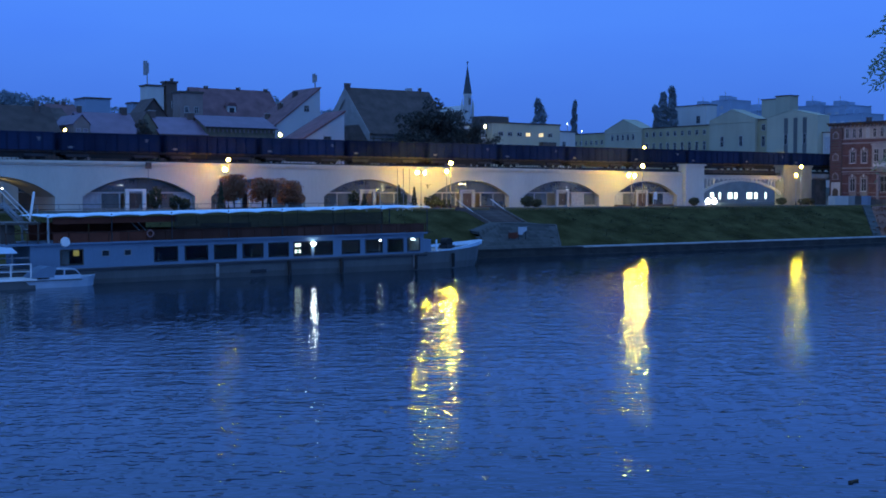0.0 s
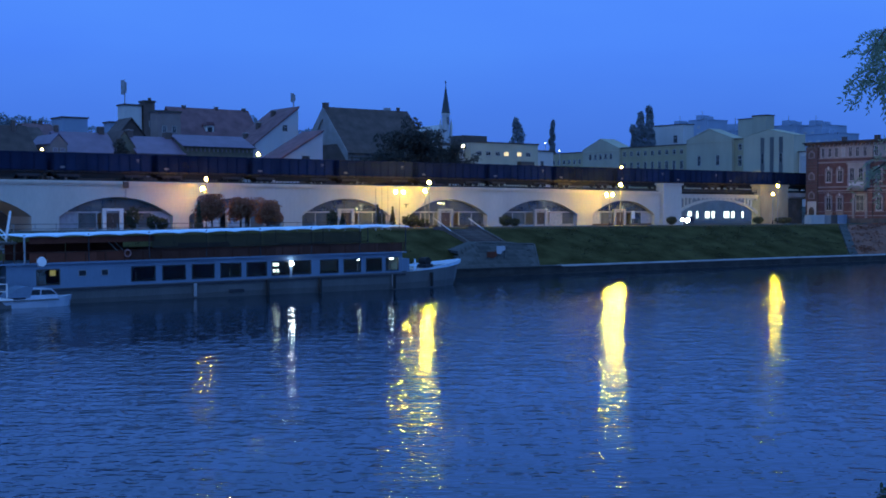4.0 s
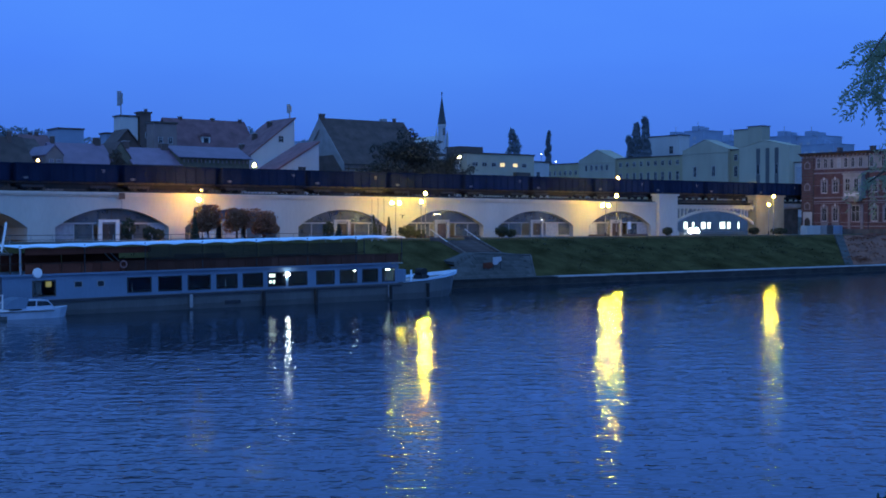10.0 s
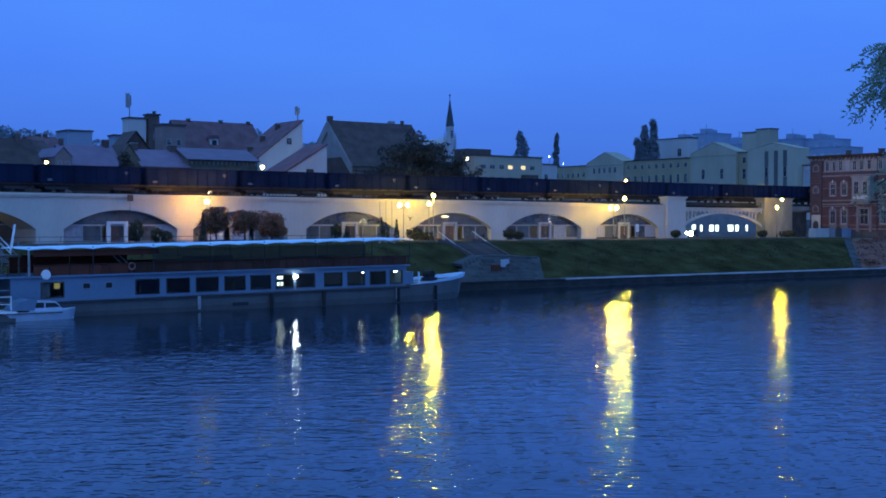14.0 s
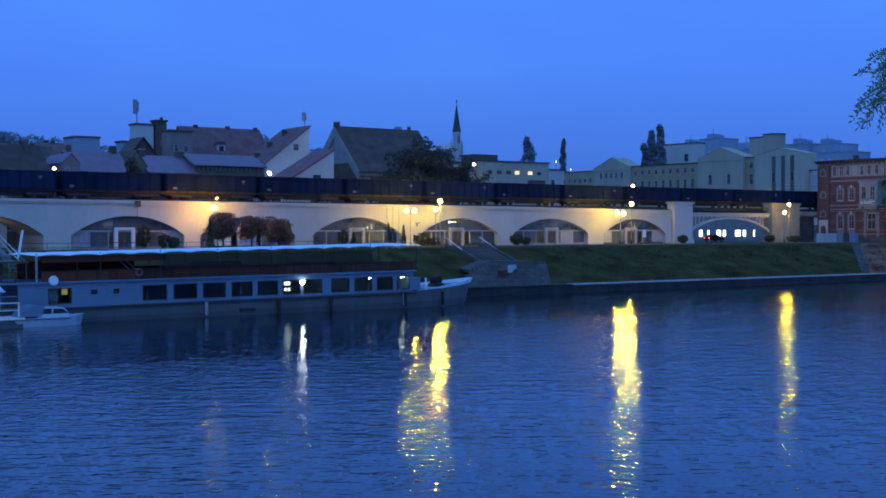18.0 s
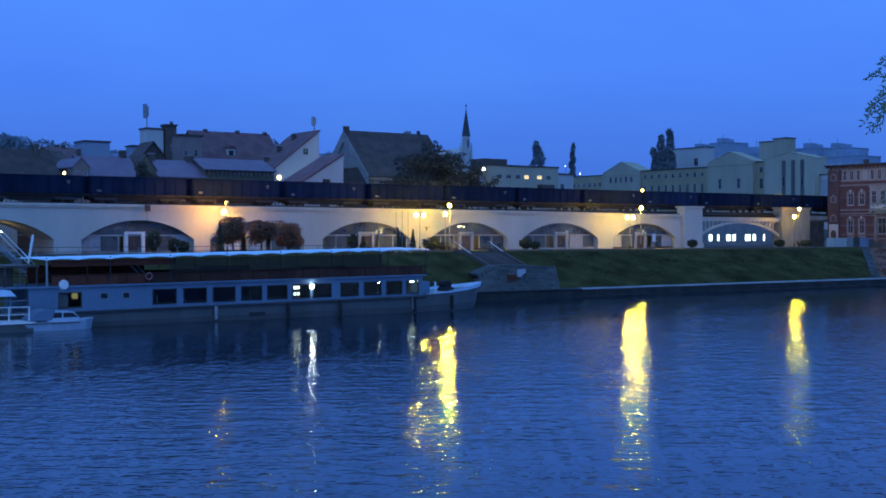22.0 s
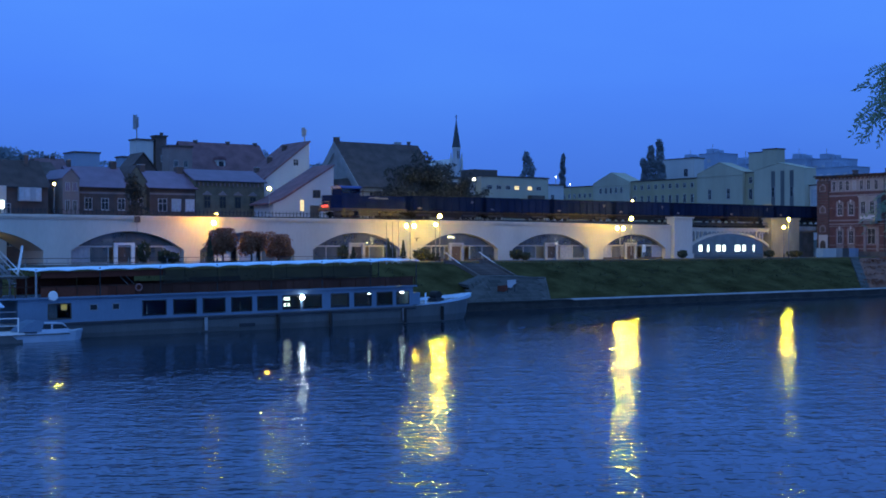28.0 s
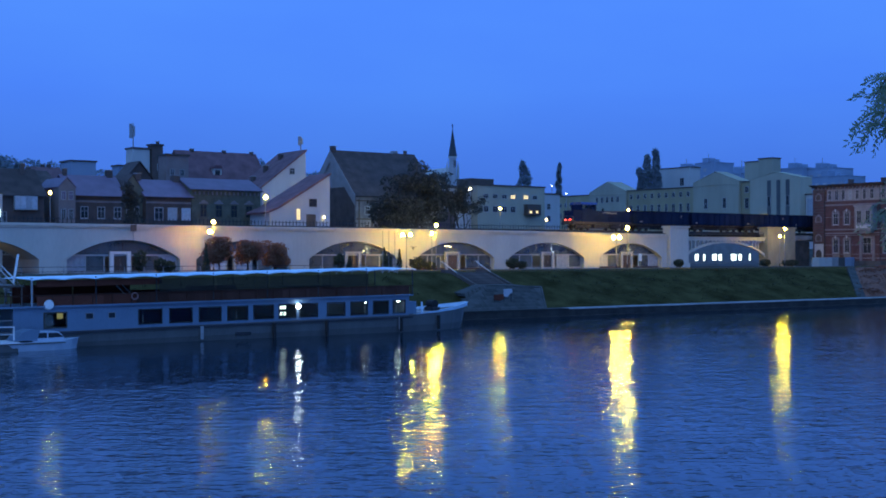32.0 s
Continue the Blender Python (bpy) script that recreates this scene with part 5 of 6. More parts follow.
def town():
    G = 4.3
    # low houses behind the viaduct
    h = gable_block("row_house", -62.0, -53.1, 22, 10, G, 15.3, 19.2, BROWNWALL, DARKTILE, "dark gabled town house with a pale glazed veranda")
    part("veranda", boxes((4.5, 7.8, -0.5, 0.0, 8.8, 10.8)), FRAME, h, "pale glazed veranda")
    for i in range(4):
        part("veranda_pane", boxes((4.6 + 0.8 * i, 5.3 + 0.8 * i, -0.53, -0.505, 9.0, 10.7)), PALEPANE, h)
    row_of_windows(h, (1.2, 3.0), 7.0, 1.0, 1.5)
    chimney(h, 7.0, 4, 14.5)
    s = thing("street_kiosk", at(-65.2, 14, G), "pale low kiosk with a lit front behind the viaduct", "kiosk")
    part("wall", boxes((0, 3.6, 0, 3, 0, 10.6)), PALEWALL, s)
    part("lit_front", boxes((0.1, 3.3, -0.03, -0.005, 7.4, 8.6)), LITWHITE, s, "white lit shop front")
    h = gable_block("corner_house", -50.9, -48.4, 22, 9, G, 16.6, 18.0, PINKWALL, MAUVETILE, "narrow faded pink corner house", along=False, over=0.1)
    row_of_windows(h, (0.7, 1.8), 7.6, 0.7, 1.5, pane=DARKFRAME)
    row_of_windows(h, (0.7, 1.8), 10.4, 0.7, 1.3, pane=MAUVETILE)
    h = gable_block("row_house", -48.3, -40.0, 24, 9, G, 15.6, 18.7, BROWNWALL, MAUVETILE, "brown brick row house under a mauve roof")
    row_of_windows(h, (2.0, 4.6, 7.2), 7.8, 1.2, 1.8, bars=1, sill=True)
    part("floor_band", boxes((0, 8.3, -0.08, 0, 10.2, 10.5)), BRICKTRIM, h)
    chimney(h, 0.6, 4.5, 14.2), chimney(h, 7.6, 4.5, 14.2, 0.9)
    h = gable_block("row_house", -39.9, -36.6, 25, 9, G, 16.6, 19.0, OLIVEWALL, DARKTILE, "narrow olive house between row houses", along=False, over=0.1)
    row_of_windows(h, (1.0, 2.3), 8.2, 0.8, 1.6)
    h = gable_block("row_house", -36.5, -28.9, 24, 9, G, 15.7, 18.4, BROWNWALL, MAUVETILE, "brown row house with pale shuttered windows")
    row_of_windows(h, (2.1,), 7.7, 1.5, 2.0, bars=1)
    row_of_windows(h, (4.4, 6.7), 7.7, 1.6, 2.0, pane=PALEPANE, bars=1, cross=0)
    part("floor_band", boxes((0, 7.6, -0.08, 0, 10.3, 10.6)), BRICKTRIM, h)
    chimney(h, 0.5, 4.5, 13.9, 0.9), chimney(h, 6.9, 4.5, 13.8, 1.2)
    h = gable_block("row_house", -28.8, -16.6, 24, 9, G, 17.0, 18.9, OLIVEWALL, MAUVETILE, "olive ornate house with stucco window heads")
    row_of_windows(h, (2.0, 4.7, 7.4, 10.1), 8.3, 1.2, 2.0, frame_mat=OLIVEWALL)
    for x in (2.0, 4.7, 7.4, 10.1):
        part("window_head", prism(B(), [(x - 0.9, 10.45), (x + 0.9, 10.45), (x, 11.1)], -0.15, 0.0), BRICKTRIM, h)
    for i in range(16):
        part("eave_bracket", boxes((0.4 + 0.75 * i, 0.6 + 0.75 * i, -0.3, 0.0, 11.9, 12.4)), BRICKTRIM, h)
    # roofs further back
    h = gable_block("town_house", -33.0, -28.6, 40, 5, 4.6, 19.6, 22.2, BROWNWALL, DARKTILE, "town house with a dark steep front gable", along=False)
    row_of_windows(h, (1.5, 3.5), 11.5, 0.9, 1.5)
    t = flat_block("tower_block", -19.4, -15.9, 70, 3.2, 6.0, 27.0, PALEWALL, "pale flat-roofed block with an aerial mast")
    row_of_windows(t, (0.9, 2.6), 16.0, 0.9, 1.3), row_of_windows(t, (0.9, 2.6), 12.5, 0.9, 1.3)
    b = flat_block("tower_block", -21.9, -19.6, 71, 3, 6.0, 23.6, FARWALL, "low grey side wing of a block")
    for s, d, z, h, w in ((-17.6, 74, 27.3, 5.0, 1.5), (-3.2, 34, 24.7, 2.8, 1.0)):
        a = thing("aerial_mast", at(s, d, z), "slim mast with panel aerials on a roof", "antenna", "roof aerials")
        part("mast", tube(B(), (0, 0, -0.3), (0, 0, h), 0.14, 0.08, 8), STEEL, a)
        part("panel", boxes((-w * 0.5, -0.15, -0.1, 0.1, h * 0.42, h * 0.98)), STEEL, a)
        part("panel", boxes((0.12, 0.35, -0.1, 0.1, h * 0.5, h * 0.9)), STEEL, a)
        part("bracket", boxes((-0.4, 0.3, -0.05, 0.05, h * 0.6, h * 0.63), (-0.4, 0.3, -0.05, 0.05, h * 0.85, h * 0.88)), STEEL, a)
    t = flat_block("brick_tower", -15.6, -13.4, 69.5, 2.2, 6.0, 27.8, BROWNWALL, "dark brick stair tower above the roofs")
    row_of_windows(t, (1.4,), 17.0, 0.8, 1.2)
    chimney(t, 1.6, 1.1, 22.0, 0.5, 0.6)
    h = gable_block("town_house", -20.0, -4.2, 44, 11, 4.7, 19.5, 25.2, BROWNWALL, REDTILE, "broad town house under a tall brown tiled roof", over=0.3)
    for x in (6.2,):
        d = part("dormer", boxes((x - 0.8, x + 0.8, 1.2, 3.4, 15.6, 17.3)), PALEWALL, h, "small arched dormer")
        part("dormer_roof", prism(B(), [(x - 1.0, 17.3), (x + 1.0, 17.3), (x + 0.6, 17.9), (x - 0.6, 17.9)], 1.0, 4.2), REDTILE, d)
        part("dormer_window", boxes((x - 0.45, x + 0.45, 1.14, 1.19, 15.9, 17.0)), PANE, d)
    for x in (3.2, 9.6, 15.2):
        chimney(h, x, 5.5, 20.4, 0.6, 0.5)
    row_of_windows(h, (2, 5, 8, 11, 14), 11.0, 1.0, 1.6)
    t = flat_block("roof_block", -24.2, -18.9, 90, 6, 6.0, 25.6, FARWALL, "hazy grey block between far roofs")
    row_of_windows(t, (1.3, 3.2), 14.0, 1.0, 1.4)
    t = flat_block("rear_wing", -25.6, -21.4, 41, 3.0, 4.6, 23.6, PINKWALL, "dim rear wing between roofs and stair tower")
    row_of_windows(t, (1.2, 3.0), 15.5, 0.8, 1.2)
    # white house with a one-sided roof, and its smaller neighbour
    h = thing("white_house", at(-12.0, 32, G), "tall whitewashed house with a steep one-sided red roof", "house")
    part("wall", prism(B(), [(0, 0), (8.6, 0), (8.6, 20.3), (0.4, 14.1), (0, 13.8)], 0, 9.5), WHITEWALL, h)
    part("roof", prism(B(), [(-0.5, 13.45), (8.75, 20.42), (8.75, 20.72), (-0.5, 13.75)], -0.2, 9.8), REDTILE, h)
    window(h, 5.9, 16.2, 1.1, 1.2, 0)
    for x, z in ((7.0, 19.6), (4.0, 17.4), (1.5, 15.4)):
        chimney(h, x, 6, z, 0.7, 0.6)
    h = thing("white_house", at(-19.3, 16, G), "low white house with steep red roof, lit window and door lamp", "house")
    part("wall", prism(B(), [(0, 0), (11.1, 0), (11.1, 15.2), (1.7, 9.6), (0, 9.0)], 0, 6.5), WHITEWALL, h)
    part("roof", prism(B(), [(-0.6, 8.75), (1.7, 9.62), (11.25, 15.3), (11.25, 15.6), (1.6, 9.95), (-0.6, 9.05)], -0.2, 6.8), REDTILE, h)
    window(h, 7.9, 10.0, 1.4, 1.3, 0, DARKFRAME)
    window(h, 5.2, 7.8, 0.8, 1.9, 0, pane_mat=LITWIN, cross=0)
    part("door", boxes((6.7, 8.4, -0.06, 0.0, 6.2, 8.8)), DARKFRAME, h)
    part("door_lamp", ball(B(), (9.9, -0.2, 8.4), 0.2, 10), WARMDIM, h, "glowing wall lamp", smooth=True)
    # big roof
    h = gable_block("granary", 10.5, 29.5, 37.5, 17.0, 4.5, 17.6, 26.4, TIMBERWALL, DARKTILE, "large old house under a tall dark tiled roof", over=0.25)
    row_of_windows(h, (2.5, 5.0, 7.5, 10.0, 12.5, 15.0), 9.5, 1.0, 1.6), row_of_windows(h, (2.5, 5.0, 7.5, 10.0, 12.5, 15.0), 6.2, 1.0, 1.6)
    part("gable_cladding", prism(B(), [(0.3, 0.0), (16.7, 0.0), (16.7, 12.0), (8.5, 20.3), (0.3, 12.0)], -0.10, -0.02, "x"), BROWNWALL, h, "dark weathered gable cladding")
    for i in range(7):
        part("timber_post", boxes((0.6 + 2.9 * i, 0.85 + 2.9 * i, -0.06, 0.0, 0.0, 12.4)), DARKFRAME, h)
    for z in (4.2, 8.6, 12.0):
        part("timber_rail", boxes((0.0, 19.0, -0.05, 0.0, z, z + 0.25)), DARKFRAME, h)
    chimney(h, 0.2, 8.4, 22.0, 0.9, 0.7), chimney(h, 17.0, 8.5, 21.8, 0.5, 0.8)
    part("verge", prism(B(), [(-0.25, 11.2), (-0.25, 13.1), (8.5, 21.95), (8.5, 19.8)], -0.40, -0.26, "x"), DUSTWALL, h, "pale gable verge")
    part("verge", prism(B(), [(17.25, 10.5), (17.25, 13.1), (8.5, 21.95), (8.5, 19.8)], -0.40, -0.26, "x"), DUSTWALL, h)
    part("upper_gable", prism(B(), [(2.9, 14.8), (14.1, 14.8), (8.5, 20.2)], -0.16, -0.105, "x"), DUSTWALL, h, "pale rendered upper gable")
    part("vent_box", boxes((14.5, 15.6, 9.0, 10.0, 21.4, 22.6)), STEEL, h)
    # flat pale block with lit windows
    t = flat_block("flat_block", 64.5, 85.0, 70, 14, 6.5, 22.6, CREAM, "long cream flat-roofed block with a few lit windows")
    for k, x in enumerate((2.5, 5.2, 8.0, 10.6, 14.6, 17.4)):
        window(t, x, 13.2, 1.5, 1.0, 0, pane_mat=LITWIN if k in (3, 4) else PANE)
        window(t, x, 10.0, 1.5, 1.4, 0, pane_mat=PANE)
    part("balcony", boxes((14.0, 18.2, -1.4, 0.0, 9.4, 12.0)), DARKFRAME, t, "dark covered balcony")
    part("balcony_lamp", boxes((14.6, 15.3, -1.45, -1.405, 9.9, 10.5), (16.6, 17.2, -1.45, -1.405, 9.9, 10.5)), LITWIN, t)
    part("roof_house", boxes((1.0, 8.0, 4, 9, 16.1, 18.0)), DARKFRAME, t)
    t = flat_block("corner_block", 58.0, 64.2, 72, 6, 6.5, 21.8, PALEWALL, "dim block with a lit corner lamp")
    window(t, 4.2, 13.3, 0.9, 1.1, 0, pane_mat=LITWIN)
    t = flat_block("link_block", 85.3, 97.0, 78, 12, 6.8, 21.6, PALEWALL, "grey building behind a car park")
    row_of_windows(t, (2, 5, 8), 11.0, 1.2, 1.5), row_of_windows(t, (2, 5, 8), 8.0, 1.2, 1.5)
    # works: their fronts look down the line of the viaduct
    t = flat_block("ochre_block", 157.0, 140.3, 166, 12, 7.5, 25.7, OCHRE, "ochre two-storey range of a works", turn=-90)
    row_of_windows(t, (2, 4.5, 7, 9.5, 12, 14.5), 14.6, 1.2, 1.5), row_of_windows(t, (2, 4.5, 7, 9.5, 12, 14.5), 11.0, 1.2, 1.8)
    h = gable_block("works_hall", 140.1, 123.4, 165, 6, 8.0, 26.3, 29.6, CREAM, CREAM, "cream works hall with a low gable", "hall", along=False, over=0.04, turn=-90)
    row_of_windows(h, (3.6, 6.0, 8.3, 10.6, 13.0), 15.0, 1.1, 1.9, cross=0)
    part("string_course", boxes((0, 16.7, -0.15, 0, 17.6, 17.9)), CREAM, h)
    t = flat_block("works_range", 123.3, 95.8, 165.5, 14, 8.0, 26.3, OCHRE, "long ochre works range with two rows of windows", turn=-90)
    row_of_windows(t, [1.7 + 2.95 * i for i in range(9)], 15.7, 1.2, 1.5), row_of_windows(t, [1.7 + 2.95 * i for i in range(9)], 11.2, 1.2, 2.6)
    h = gable_block("works_hall", 95.6, 78.5, 165, 5, 8.0, 27.4, 30.4, CREAM, CREAM, "large cream works hall with a plain low gable", "hall", along=False, over=0.04, turn=-90)
    row_of_windows(h, (4.9, 11.9), 11.8, 1.3, 3.0, bars=1, cross=0.5)
    part("string_course", boxes((0, 17.1, -0.12, 0, 18.6, 18.85)), CREAM, h)
    t = flat_block("link_block", 78.4, 74.5, 166, 14, 8.0, 27.0, OCHRE, "narrow ochre link between halls", turn=-90)
    row_of_windows(t, (2.0,), 16.0, 1.3, 1.8), row_of_windows(t, (2.0,), 11.5, 1.3, 3.0)
    h = gable_block("works_hall", 74.4, 57.2, 165, 5, 8.0, 27.3, 29.2, CREAM, CREAM, "cream works hall with three tall slit windows", "hall", along=False, over=0.04, turn=-90)
    for x in (6.7, 9.9, 13.0):
        part("slit_window", boxes((x - 0.65, x + 0.65, -0.05, 0.02, 8.5 if x != 9.9 else 4.0, 19.0)), BOATHULL, h)
        if x != 9.9:
            window(h, x, 11.8, 1.2, 2.8, -0.06, bars=0)
    part("entrance_light", boxes((3.6, 6.2, -0.4, -0.05, 9.5, 9.8)), LITDIM, h)
    flat_block("works_tower", 106.3, 100.4, 200.5, 5, 9, 35.7, CREAM, "plain cream works tower", turn=-90)
    flat_block("works_tower", 100.3, 94.9, 200, 4, 9, 36.4, CREAM, "plain tall cream works tower", turn=-90)
    t = flat_block("white_block", 143.0, 129.0, 200, 5, 11, 35.5, PALEWALL, "pale block behind the works halls", turn=-90)
    window(t, 10.5, 18.5, 1.8, 2.6, 0)
    t = flat_block("glass_block", 57.0, 46.0, 167, 10, 8, 22.6, PALEWALL, "low block with a bluish glazed front", turn=-90)
    for i in range(4):
        part("glazing", boxes((0.5 + 2.4 * i, 2.7 + 2.4 * i, -0.06, 0.0, 7.0, 13.6)), PALEPANE, t)
    for a, b, z, d in ((259, 247, 47.0, 330), (247, 235.6, 49.0, 332), (196, 184, 43.6, 330), (184, 171, 43.0, 333), (176, 160, 38.8, 326), (200, 186, 40.6, 335), (128, 120, 33.5, 215)):
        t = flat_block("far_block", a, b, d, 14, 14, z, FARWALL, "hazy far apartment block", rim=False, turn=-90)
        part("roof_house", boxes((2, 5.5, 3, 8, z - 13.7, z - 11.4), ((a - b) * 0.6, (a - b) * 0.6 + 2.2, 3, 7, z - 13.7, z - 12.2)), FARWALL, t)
        part("roof_mast", tube(B(), (4, 5, z - 11.4), (4, 5, z - 9.2), 0.12, seg=5), STEEL, t)
        n = int((a - b) / 4)
        for j in range(3):
            # pale panes keep the contrast low, as distance haze would
            row_of_windows(t, [2.2 + 4 * i for i in range(n)], z - 14 - 4 - 3.2 * j, 1.8, 1.5, pane=PALEPANE, cross=0)
    for s, d, z in ((131.4, 120, 26.7), (137.0, 120, 24.7), (197.9, 120, 31.7)):
        t = thing("far_lamp", at(s, d, 10), "tall far street lamp with a small cold light", "street lamp", "far street lamps")
        part("pole", tube(B(), (0, 0, 0), (0, 0, z - 10), 0.09, seg=6), STEEL, t)
        part("lamp_head", ball(B(), (0, 0, z - 10), 0.16, 8), COLDDIM, t)
    lp = thing("town_lamp", at(54.6, 60, 6.0), "old street lamp with a warm lantern above low roofs", "street lamp")
    part("pole", tube(B(), (0, 0, 0), (0, 0, 14.85), 0.09, 0.06, 8), STEEL, lp)
    part("lantern", boxes((-0.17, 0.17, -0.17, 0.17, 14.85, 15.35)), PENDANTWARM, lp, "glowing warm lantern")
    part("lantern_cap", prism(B(), [(-0.24, 15.35), (0.24, 15.35), (0.0, 15.6)], -0.24, 0.24), DARKSTEEL, lp)
    sig = thing("signal_lamp", at(34.9, 12, 4.3), "low post with a pale orange lamp behind the tracks", "lamp")
    part("post", tube(B(), (0, 0, 0), (0, 0, 8.4), 0.07, seg=8), STEEL, sig)
    part("lamp_head", ball(B(), (0, 0, 8.55), 0.24, 10), WARMDIM, sig, "pale orange glowing head", smooth=True)
    # church
    c = thing("church", at(215.0, 280, 20), "pale church tower with a slender dark spire", "church")
    bm = B()
    bmesh.ops.create_cone(bm, cap_ends=True, segments=8, radius1=1.75, radius2=1.6, depth=29, matrix=Matrix.Translation((0, 0, 14.5)))
    part("tower", bm, WHITEWALL, c)
    bm = B()
    bmesh.ops.create_cone(bm, cap_ends=True, segments=8, radius1=1.9, radius2=1.95, depth=0.7, matrix=Matrix.Translation((0, 0, 28.9)))
    part("cornice", bm, PALEWALL, c)
    bm = B()
    bmesh.ops.create_cone(bm, cap_ends=True, segments=8, radius1=1.9, radius2=0.05, depth=12.6, matrix=Matrix.Translation((0, 0, 35.5)))
    part("spire", bm, SLATE, c)
    part("cross", boxes((-0.12, 0.12, -0.12, 0.12, 41.6, 43.4), (-0.5, 0.5, -0.1, 0.1, 42.6, 42.85)), DARKSTEEL, c)
    for x in (-2.9, 2.9):
        bm = B()
        box(bm, x - 0.4, x + 0.4, -0.4, 0.4, 0, 24.2)
        bmesh.ops.create_cone(bm, cap_ends=True, segments=6, radius1=0.55, radius2=0.02, depth=3.2, matrix=Matrix.Translation((x, 0, 25.8)))
        part("pinnacle", bm, PALEWALL, c)
    part("nave", prism(B(), [(-3.6, 0), (4.2, 0), (4.2, 20.5), (0.3, 24.6), (-3.6, 20.5)], 2, 22), PALEWALL, c)
    for x in (-0.3, 0.45):
        part("belfry_opening", boxes((x - 0.2, x + 0.2, -1.62, -1.3, 24.5, 27.6)), DARKFRAME, c)
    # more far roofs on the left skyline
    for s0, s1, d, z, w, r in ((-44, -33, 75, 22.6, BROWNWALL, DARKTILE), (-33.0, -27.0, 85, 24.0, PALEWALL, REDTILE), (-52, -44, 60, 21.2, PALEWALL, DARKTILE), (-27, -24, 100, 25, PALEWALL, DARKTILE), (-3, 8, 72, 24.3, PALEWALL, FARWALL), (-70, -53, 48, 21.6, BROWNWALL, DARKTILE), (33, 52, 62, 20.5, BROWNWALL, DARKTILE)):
        h = gable_block("town_house", s0, s1, d, 9, 5.5, z - 2.4, z, w, r, "distant town house among the roofs")
        row_of_windows(h, [1.5 + 2.5 * i for i in range(int((s1 - s0) / 2.5))], z - 5.5 - 4.6, 1.0, 1.3)
        chimney(h, (s1 - s0) * 0.7, 4.5, z - 5.7, 0.7, 0.9)
    # street behind the bridge: shop with lit windows
    sh = thing("shop_building", at(84.0, 34, BASE), "pale shop building with white-lit windows beyond the bridge", "shop")
    part("wall", boxes((-6, 44, 0, 8, 0, 5.6)), DUSTWALL, sh)
    for x, w in ((14.6, 1.3), (17.1, 0.8), (20.5, 1.6), (22.4, 1.2), (27.0, 2.0), (29.2, 1.2), (32.6, 0.7)):
        window(sh, x, 0.9, w, 1.6, 0, pane_mat=LITWHITE, bars=0, cross=0)


